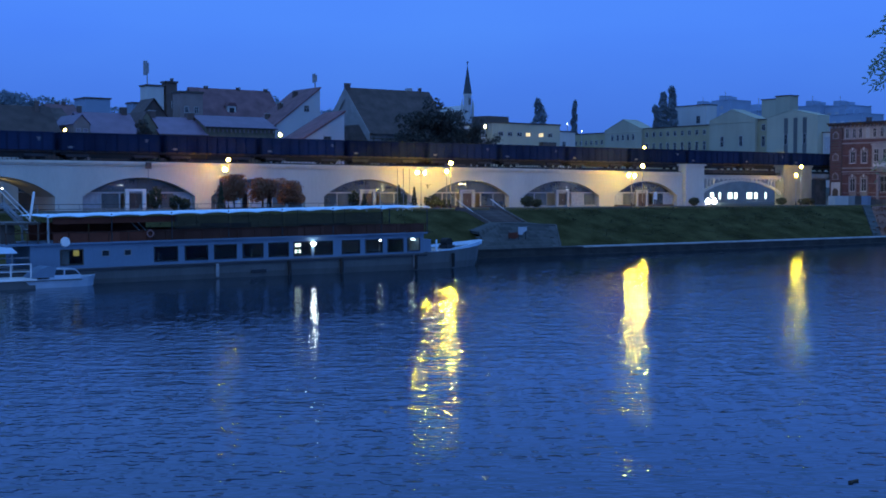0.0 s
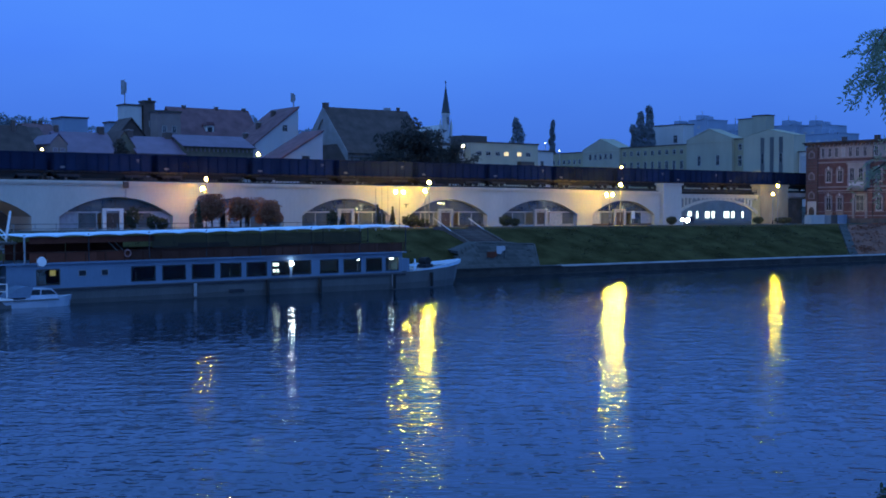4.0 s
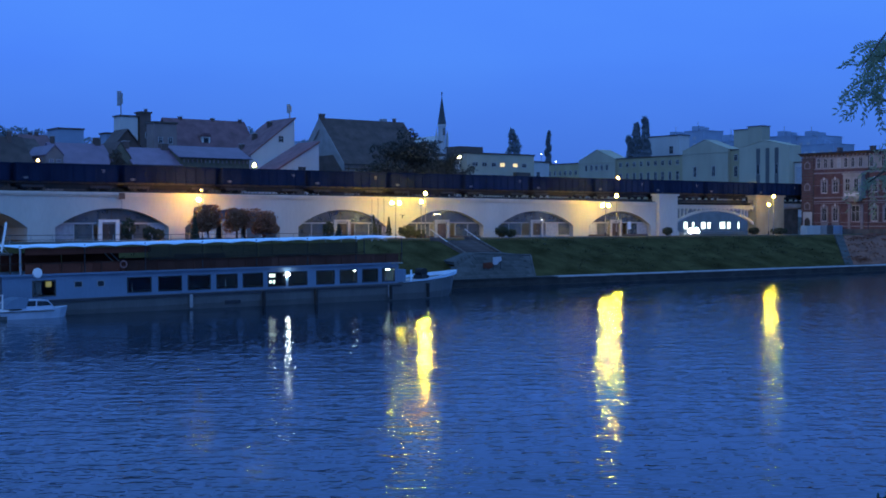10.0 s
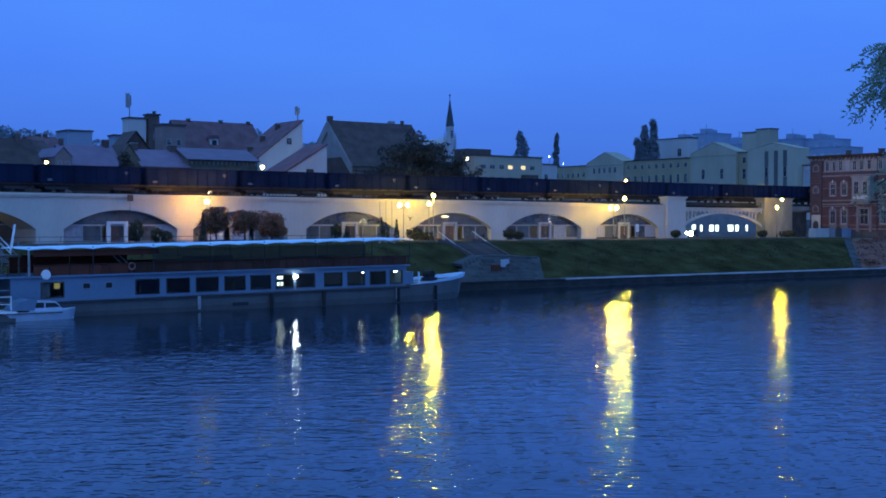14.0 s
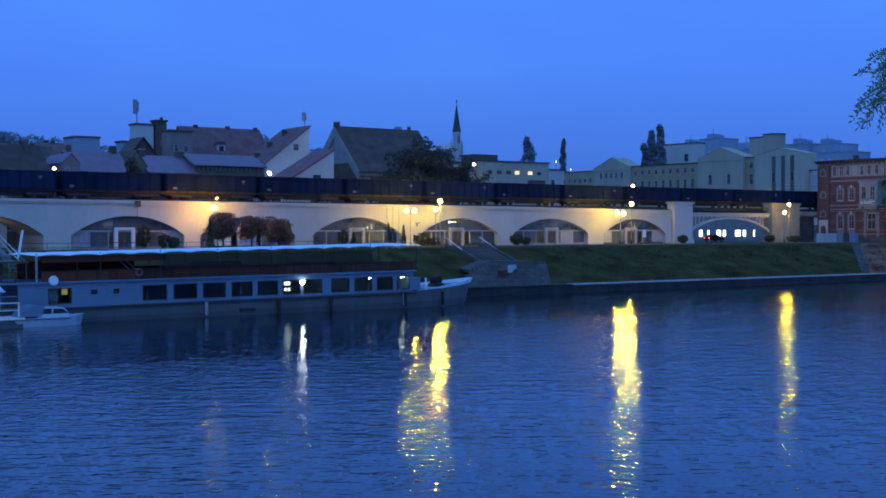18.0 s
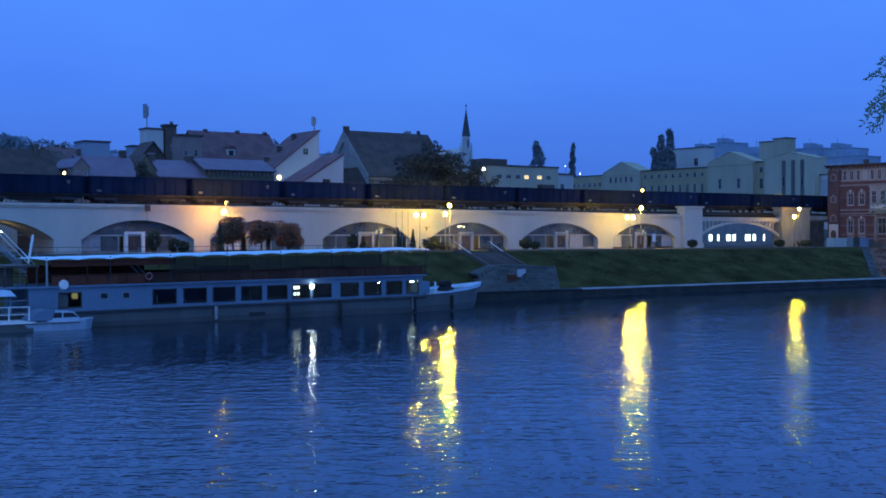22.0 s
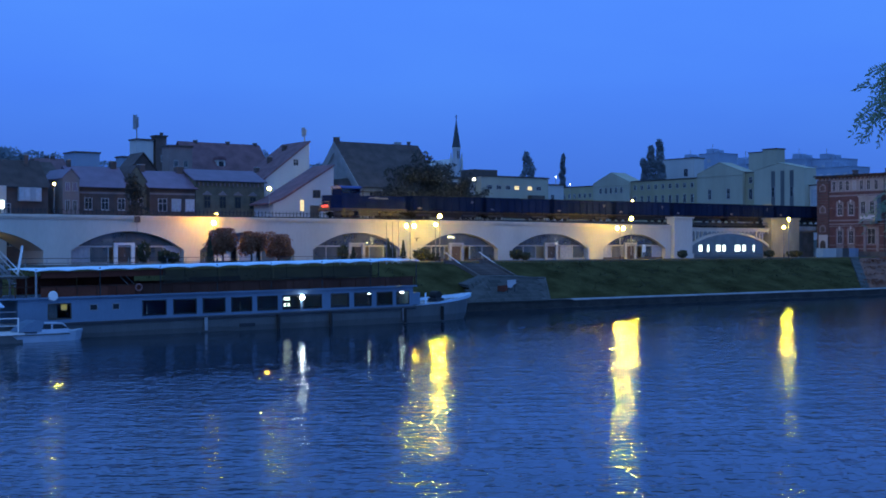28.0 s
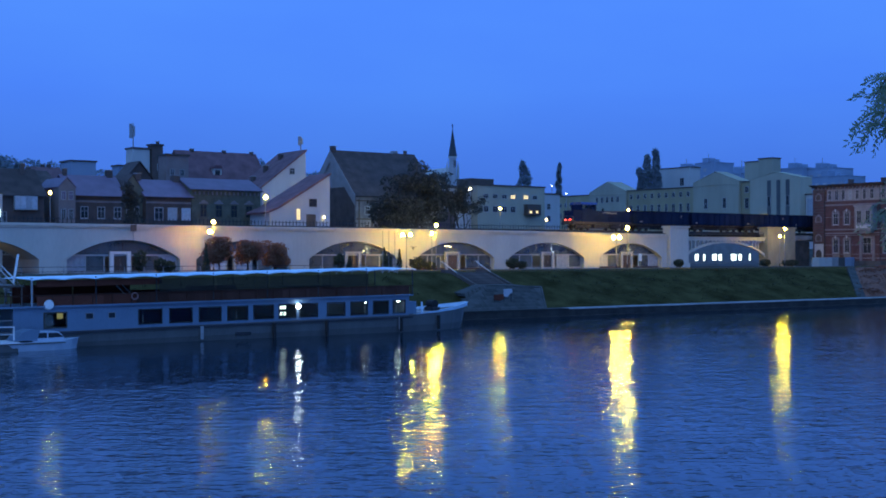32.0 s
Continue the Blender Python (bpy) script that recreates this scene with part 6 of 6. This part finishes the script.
def brick_house():
    """Red brick corner house; its long face looks along the viaduct."""
    t = thing("brick_house", at(95.0, 1.0, BASE, -90), "three-storey red brick house with pale stone bands and oriel", "house")
    # local x runs to the river, -y faces the bridge
    X0, W, H = 1.45, 27.0, 15.9
    part("wall", boxes((X0, W, 0, 14, 0, H)), BRICK, t)
    part("plinth", boxes((X0 - 0.05, W + 0.05, -0.08, 0.0, 0, 1.1)), STONE, t)
    roof = part("roof", boxes((X0 - 0.6, W + 0.6, -0.6, 14.5, H, H + 0.25), (X0 - 0.4, W + 0.4, -0.35, 14.3, H - 0.35, H)), DARKTILE, t)
    for x, w in ((6.0, 0.7), (13.5, 0.9), (20.5, 0.7)):
        part("chimney", boxes((x, x + w, 5.0, 5.9, H + 0.25, H + 1.3), (x - 0.07, x + w + 0.07, 4.93, 5.97, H + 1.3, H + 1.42)), BROWNWALL, roof)
    part("gutter", boxes((X0 - 0.6, W + 0.6, -0.74, -0.6, H + 0.02, H + 0.16)), DARKSTEEL, roof)
    bracket = shared(("eave_bracket",), BRICKTRIM, lambda: boxes((0.0, 0.2, -0.45, 0.0, -0.45, 0.0)))
    for i in range(28):
        part("eave_bracket", bracket, None, t, m=pose(X0 + 0.3 + 0.9 * i, 0, H - 0.35))
    for z0, z1 in ((7.05, 7.35), (6.35, 6.6), (6.0, 6.12), (4.1, 4.2), (2.3, 2.4), (1.5, 1.7), (9.6, 9.68), (11.9, 12.2), (12.75, 12.9), (15.1, 15.3)):
        thick = 0.10 if z1 - z0 > 0.18 else 0.045
        part("stone_band", boxes((X0 - 0.03, W + 0.03, -thick, 0.0, z0, z1)), BRICKTRIM, t)
    part("upper_render", boxes((4.6, 20.0, -0.05, 0.0, 12.9, 15.1)), DUSTWALL, t, "grey rendered top storey panel")
    # corner pier with niches and door
    part("corner_pier", boxes((X0, 4.2, -0.25, 0.0, 1.1, 15.2)), BROWNWALL, t, "dim worn corner pier")
    for i in range(24):
        part("brick_course", boxes((X0 - 0.02, 4.22, -0.275, -0.252, 1.3 + 0.56 * i, 1.58 + 0.56 * i)), BRICK, t)
    for z in (13.0, 8.7, 4.9):
        niche = part("niche", prism(B(), [(2.1, z), (3.6, z), (3.6, z + 1.0), (2.85, z + 1.6), (2.1, z + 1.0)], -0.34, -0.28), BRICKTRIM, t, "pale pointed niche")
        part("niche_panel", prism(B(), [(2.35, z + 0.15), (3.35, z + 0.15), (3.35, z + 0.9), (2.85, z + 1.3), (2.35, z + 0.9)], -0.36, -0.343), BROWNWALL, niche)
    part("doorway", prism(B(), [(1.9, 1.1), (4.0, 1.1), (4.0, 4.4), (1.9, 4.4)], -0.38, -0.28), PALEWALL, t, "pale door surround")
    part("door", prism(B(), [(2.3, 1.1), (3.6, 1.1), (3.6, 2.7), (3.3, 3.15), (2.95, 3.3), (2.6, 3.15), (2.3, 2.7)], -0.42, -0.385), DARKFRAME, t)

    def arched(x, z, w, h):
        """Round-headed window in a broad pale surround."""
        f = window(t, x, z, w, h, -0.06, bars=1, sill=True)
        bm = boxes((-w / 2 - 0.28, -w / 2, -0.12, 0.05, -0.1, h), (w / 2, w / 2 + 0.28, -0.12, 0.05, -0.1, h))
        k = w / 2
        outer = [((k + 0.32) * math.cos(math.pi * i / 10), h + 0.62 * math.sin(math.pi * i / 10)) for i in range(11)]
        prism(bm, outer, -0.14, 0.05)
        part("surround", bm, BRICKTRIM, f, "pale arched stone surround")
        part("keystone", boxes((-0.14, 0.14, -0.2, -0.142, h + 0.15, h + 0.75)), PALEWALL, f)
        part("tympanum", prism(B(), [(k * 0.8 * math.cos(math.pi * i / 8), h + 0.03 + 0.36 * math.sin(math.pi * i / 8)) for i in range(9)], -0.155, -0.143), BROWNWALL, f)

    for x in (6.75, 9.35):
        arched(x, 8.15, 1.15, 2.3), arched(x, 2.6, 1.2, 2.6)
        part("apron", boxes((x - 0.8, x + 0.8, -0.1, 0.0, 1.75, 2.4)), BRICKTRIM, t)
    for x in (5.4, 7.0, 8.5, 10.1, 11.7, 13.3, 15.0, 17.5, 20.0, 22.5):
        window(t, x, 13.0, 0.85, 1.95, -0.06, pane_mat=PALEPANE if x == 10.1 else PANE)
    bay = part("oriel", boxes((11.95, 16.0, -1.3, 0.0, 7.2, 11.5), (11.8, 16.15, -1.45, 0.0, 11.5, 11.8), (11.8, 16.15, -1.45, 0.0, 6.95, 7.2), (12.6, 15.4, -0.9, 0.0, 6.4, 6.95)), DUSTWALL, t, "grey rendered oriel bay")
    window(bay, 13.0, 8.3, 1.1, 2.5, -1.31, bars=1), window(bay, 14.95, 8.3, 1.1, 2.5, -1.31, bars=1)
    part("panel", boxes((12.3, 15.7, -1.33, -1.301, 7.4, 8.0)), PALEWALL, bay)
    window(t, 13.9, 2.5, 1.9, 3.1, -0.02, bars=1)
    part("lower_trim", boxes((12.2, 12.75, -0.15, 0, 1.1, 5.9), (15.05, 15.6, -0.15, 0, 1.1, 5.9), (12.75, 15.05, -0.15, 0, 5.6, 5.9)), BRICKTRIM, t)
    for x in (18.2, 20.8, 23.4, 25.6):
        arched(x, 8.15, 1.15, 2.3), arched(x, 2.6, 1.2, 2.6)
    part("drain_pipe", tube(B(), (16.8, -0.12, 1.0), (16.8, -0.12, 15.4), 0.07, seg=6), DARKSTEEL, t)


# ---------- train and cars ----------
def wagon(material, patch):
    t = thing("freight_wagon", at(0, 3.5, 10.84), "dark high-sided open freight wagon", "wagon", "wagons of the freight train")
    L, w = 13.7, 1.45
    body = part("body", boxes((-L / 2, L / 2, -w, w, 1.25, 3.5), (-L / 2 - 0.1, L / 2 + 0.1, -w - 0.06, w + 0.06, 3.42, 3.58)), material, t)
    rib = shared(("rib",), material, lambda: boxes((-0.07, 0.07, -0.09, 0.0, 1.1, 3.42)))
    for i in range(10):
        part("side_rib", rib, None, body, m=pose(-L / 2 + 0.1 + (L - 0.2) * i / 9, -w, 0))
    part("floor_frame", boxes((-L / 2 - 0.2, L / 2 + 0.2, -1.2, 1.2, 1.0, 1.25)), DARKSTEEL, t)
    for x in (-4.6, 4.6):
        bg = part("bogie", boxes((x - 1.5, x + 1.5, -1.12, -0.95, 0.4, 0.75), (x - 1.5, x + 1.5, 0.95, 1.12, 0.4, 0.75), (x - 0.2, x + 0.2, -0.95, 0.95, 0.5, 1.0)), DARKSTEEL, t)
        for dx in (-0.9, 0.9):
            part("wheel", tube(tube(tube(B(), (x + dx, -0.84, 0.46), (x + dx, -0.7, 0.46), 0.46, seg=16), (x + dx, 0.7, 0.46), (x + dx, 0.84, 0.46), 0.46, seg=16), (x + dx, -0.7, 0.46), (x + dx, 0.7, 0.46), 0.09, seg=8), BLACK, bg)
    part("tank_box", boxes((-1.2, 0.8, -0.9, -0.3, 0.55, 1.0)), DARKSTEEL, t)
    part("truss", boxes((-L / 2, L / 2, -1.0, -0.92, 0.62, 1.0), (-2.9, 2.9, -1.0, -0.92, 0.25, 0.62), (-L / 2, L / 2, 0.92, 1.0, 0.5, 1.0)), BLACK, t)
    for x in (-L / 2 - 0.45, L / 2 + 0.1):
        for y in (-0.87, 0.87):
            part("buffer", tube(B(), (x, y, 1.05), (x + 0.35, y, 1.05), 0.16, seg=10), DARKSTEEL, t)
    if patch:
        part("placard", prism(B(), [(4.6, 2.9), (5.1, 2.9), (4.85, 2.35)], -w - 0.03, -w - 0.008), LOCOGREY, t, "small pale triangular mark")
    part("placard", boxes((-5.9, -5.2, -w - 0.03, -w - 0.008, 1.5, 1.8)), LOCOGREY, t)
    part("end_ladder", boxes((-L / 2 - 0.16, -L / 2 - 0.1, -w, -w + 0.5, 1.2, 3.2)), material, t)
    return t


def locomotive():
    t = thing("locomotive", at(0, 3.5, 10.84), "blue diesel locomotive with a rear cab pushing the train", "locomotive", "wagons of the freight train")
    L = 14.2
    part("frame", boxes((0, L, -1.45, 1.45, 1.0, 1.45)), DARKSTEEL, t)
    part("hood", boxes((5.6, 13.9, -1.34, 1.34, 1.45, 3.4), (0.4, 2.2, -1.34, 1.34, 1.45, 3.4)), LOCOBLUE, t)
    part("hood_band", boxes((8.2, 10.6, -1.37, -1.343, 2.9, 3.15)), LOCOGREY, t)
    for i in range(7):
        part("hood_grille", boxes((5.6 + 1.1 * i, 6.4 + 1.1 * i, -1.372, -1.344, 1.7, 2.5)), LOCOBLUE, t)
    cab = part("cab", boxes((2.2, 5.6, -1.4, 1.4, 1.45, 3.75), (2.2, 2.35, -1.4, 1.4, 3.75, 4.45), (5.45, 5.6, -1.4, 1.4, 3.75, 4.45)), LOCOBLUE, t)
    part("cab_roof", prism(B(), [(-1.5, 4.45), (1.5, 4.45), (1.2, 4.85), (-1.2, 4.85)], 2.0, 5.8, "x"), LOCOROOF, cab, "lighter blue cab roof")
    part("cab_post", boxes((3.8, 3.95, -1.38, -1.3, 3.75, 4.45), (3.8, 3.95, 1.3, 1.38, 3.75, 4.45)), LOCOBLUE, cab)
    part("cab_glass", boxes((2.36, 5.44, -1.36, -1.34, 3.75, 4.45), (2.36, 5.44, 1.34, 1.36, 3.75, 4.45)), GLASS, cab)
    part("side_flash", prism(B(), [(7.2, 3.15), (9.0, 3.3), (9.0, 3.1), (7.2, 3.0)], -1.375, -1.345), LOCOGREY, t, "pale slanting stripe")
    part("exhaust", tube(B(), (8.5, 0, 3.4), (8.5, 0, 3.9), 0.2, seg=10), BLACK, t)
    part("walkway_rail", boxes((0.1, 1.2, -1.42, -1.38, 2.35, 2.4), (5.3, 14.1, -1.42, -1.38, 2.35, 2.4)), LOCOBLUE, t)
    part("end_rail", boxes((0.1, 0.16, -1.35, 1.35, 2.35, 2.42), (0.1, 0.16, -1.35, -1.29, 1.45, 2.35), (0.1, 0.16, 1.29, 1.35, 1.45, 2.35)), LOCOGREY, t)
    for i in range(9):
        part("rail_post", boxes((5.4 + 1.07 * i, 5.44 + 1.07 * i, -1.42, -1.38, 1.45, 2.35)), LOCOBLUE, t)
    for y in (-0.75, 0.35):
        part("tail_lamp", tube(B(), (-0.06, y, 1.75), (0.12, y, 1.75), 0.14, seg=10), TAIL, t)
    part("lamp_board", boxes((0.0, 0.25, -1.3, 1.3, 1.45, 1.95)), DARKSTEEL, t)
    for x in (2.8, 11.2):
        bg = part("bogie", boxes((x - 1.9, x + 1.9, -1.15, -0.95, 0.4, 0.85), (x - 1.9, x + 1.9, 0.95, 1.15, 0.4, 0.85), (x - 0.3, x + 0.3, -0.95, 0.95, 0.5, 1.0)), DARKSTEEL, t)
        for dx in (-1.25, 1.25):
            for y in (-0.84, 0.7):
                part("wheel", tube(B(), (x + dx, y, 0.5), (x + dx, y + 0.14, 0.5), 0.5, seg=16), BLACK, bg)
            part("axle", tube(B(), (x + dx, -0.7, 0.5), (x + dx, 0.7, 0.5), 0.09, seg=8), DARKSTEEL, bg)
    part("fuel_tank", boxes((5.2, 8.8, -1.3, 1.3, 0.35, 1.0)), DARKSTEEL, t)
    for y in (-0.87, 0.87):
        part("buffer", tube(B(), (-0.55, y, 1.05), (0.0, y, 1.05), 0.17, seg=10), DARKSTEEL, t)
    return t


def car(body_mat, front_on, tail_on, label):
    """Nose to +x."""
    t = thing("car", at(0, 0), label, "car", "cars in the street")
    bm = B()
    outline = [(-2.1, 0.35), (2.1, 0.35), (2.15, 0.65), (2.0, 0.85), (1.0, 0.95), (0.45, 1.42), (-1.1, 1.46), (-1.75, 1.0), (-2.12, 0.92)]
    prism(bm, outline, -0.85, 0.85)
    bmesh.ops.bevel(bm, geom=[e for e in bm.edges], offset=0.05, segments=1, affect="EDGES")
    part("body", bm, body_mat, t)
    part("side_windows", prism(prism(B(), [(-1.35, 0.98), (0.75, 0.98), (0.38, 1.36), (-1.0, 1.39)], -0.865, -0.851), [(-1.35, 0.98), (0.75, 0.98), (0.38, 1.36), (-1.0, 1.39)], 0.851, 0.865), PANE, t)
    for x in (-1.35, 1.35):
        for y in (-0.78, 0.78):
            wh = part("wheel", tube(B(), (x, y - 0.1, 0.31), (x, y + 0.1, 0.31), 0.31, seg=14), BLACK, t)
            part("rim", tube(B(), (x, y - 0.11, 0.31), (x, y + 0.11, 0.31), 0.19, seg=10), STEEL, wh)
    for y in (-0.6, 0.6):
        # bright headlights are oversized: their glare is built into the disc
        rl = 0.38 if front_on == 1 else 0.12
        part("headlight_bowl", tube(B(), (1.9, y, 0.68), (2.19, y, 0.68), rl + 0.03, seg=14), DARKSTEEL, t)
        part("headlight", tube(B(), (2.193, y, 0.68), (2.2, y, 0.68), rl, seg=14), (HEAD if front_on == 1 else COLDDIM) if front_on else PALEPANE, t)
        part("tail_light", boxes((-2.16, -2.11, y - 0.14, y + 0.14, 0.72, 0.86)), TAIL if tail_on else BRICK, t)
    return t


def tail_place(t):
    """How far along the rear of the train is."""
    return -51.6 + 11.45 * (t - 25) if t < 25 else -51.6 + 10.9 * (t - 25) + 0.155 * (t - 25) ** 2


def build_train():
    blue, brown = wagon(TRAINBLUE, True), wagon(TRAINBROWN, False)
    units = [(locomotive(), 0.0)]
    for i in range(31):
        src = blue if i % 5 in (0, 2, 3) else brown
        units.append((copy_thing(src, at(0, 3.5, 10.84)), 14.2 + 0.7 + 7.3 + 14.6 * i))
    units.append((blue, 14.2 + 0.7 + 7.3 + 14.6 * 31)), units.append((brown, 14.2 + 0.7 + 7.3 + 14.6 * 32))
    return units


water = river()
ground()
quay()
viaduct()
bridge()
arcade_fill()
bank_things()
passenger_boat()
small_boat()
jetty()
town()
brick_house()
VIADUCT_LAMPS = lamps()
trees()
near_bank_things()
TRAIN = build_train()
CARS = [car(DARKSTEEL, 1, 0, "dark car with bright headlights waiting under the bridge"), car(BOATHULL, 0, 1, "grey car driving past with red tail lights"), car(DARKSTEEL, 2, 0, "dark car driving past the lit shop"),
        car(BLACK, 0, 1, "black car driving past with red tail lights"), car(BOATHULL, 1, 0, "grey car with bright headlights under the bridge"), car(BLACK, 0, 1, "black car with red tail lights under the bridge")]


def motions():
    for ob, off in TRAIN:
        walk(ob, [(t, at(tail_place(t) + off, 3.5, 10.84)) for t in (0, 5, 10, 15, 20, 25, 26, 27, 28, 29, 30, 31, 32)])
    walk(water, [(0, pose(0, 0, 0)), (32, pose(4.5 * CO, 4.5 * SI, 0))])
    # the taller of the orange pair is out from 8.6 to 28.2 s: its added shell turns to the river and hides the
    # still-lit globe
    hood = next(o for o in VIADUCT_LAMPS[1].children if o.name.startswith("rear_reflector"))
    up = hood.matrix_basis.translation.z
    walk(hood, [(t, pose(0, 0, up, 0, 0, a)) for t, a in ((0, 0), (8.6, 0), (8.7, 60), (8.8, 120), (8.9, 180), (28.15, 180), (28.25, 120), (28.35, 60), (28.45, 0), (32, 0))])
    road, far = 14.0, 20.5
    # waiting car that turns off, then hides behind the abutment side
    walk(CARS[0], [(0, at(80.2, 17.5, BASE, -138)), (3.2, at(80.0, 17.5, BASE, -138)), (4.2, at(78.5, 16.5, BASE, -160)), (5.4, at(71, 15, BASE, 179)), (9, at(44, 10.8, BASE, 179)), (12, at(25, 10.8, BASE, 179)), (32, at(25, 10.8, BASE, 179))])
    walk(CARS[1], [(0, at(70.0, road, BASE)), (0.6, at(76.4, road, BASE)), (2.0, at(89.0, road, BASE)), (6.0, at(130.0, road, BASE)), (32, at(330.0, road, BASE))])
    walk(CARS[2], [(0, at(165.0, far, BASE, 180)), (6.0, at(94.7, far, BASE, 180)), (7.0, at(83.3, far, BASE, 180)), (9.0, at(61.0, far, BASE, 180)), (14.0, at(5.0, far, BASE, 180)), (32, at(5.0, far, BASE, 180))])
    walk(CARS[3], [(0, at(22.0, road, BASE)), (6.5, at(66.0, road, BASE)), (7.5, at(79.0, road, BASE)), (8.5, at(91.0, road, BASE)), (11, at(118.0, road, BASE)), (32, at(330.0, road, BASE))])
    walk(CARS[4], [(0, at(40, 17.5, BASE)), (4.5, at(50, 17.5, BASE)), (7.0, at(73, 17.5, BASE, -20)), (7.8, at(78.0, 17.5, BASE, -90)), (8.5, at(79.2, 17.5, BASE, -122)), (9.5, at(83.4, 17.5, BASE, -136)), (10.1, at(83.6, 17.5, BASE, -150)), (10.6, at(83.8, 17.5, BASE, -138)),
                   (12.5, at(83.6, 17.5, BASE, -138)), (13.4, at(80.0, 17.0, BASE, -135)), (14.2, at(78.5, 16.5, BASE, -165)), (15.5, at(72, 15.5, BASE, 178)), (19, at(46, 15, BASE, 179)), (22, at(36, 15, BASE, 179)), (32, at(36, 15, BASE, 179))])
    walk(CARS[5], [(0, at(14, road, BASE)), (11, at(14, road, BASE)), (16, at(62, road, BASE)), (18, at(80.5, road, BASE)), (20, at(100, road, BASE)), (32, at(230, road, BASE))])


motions()
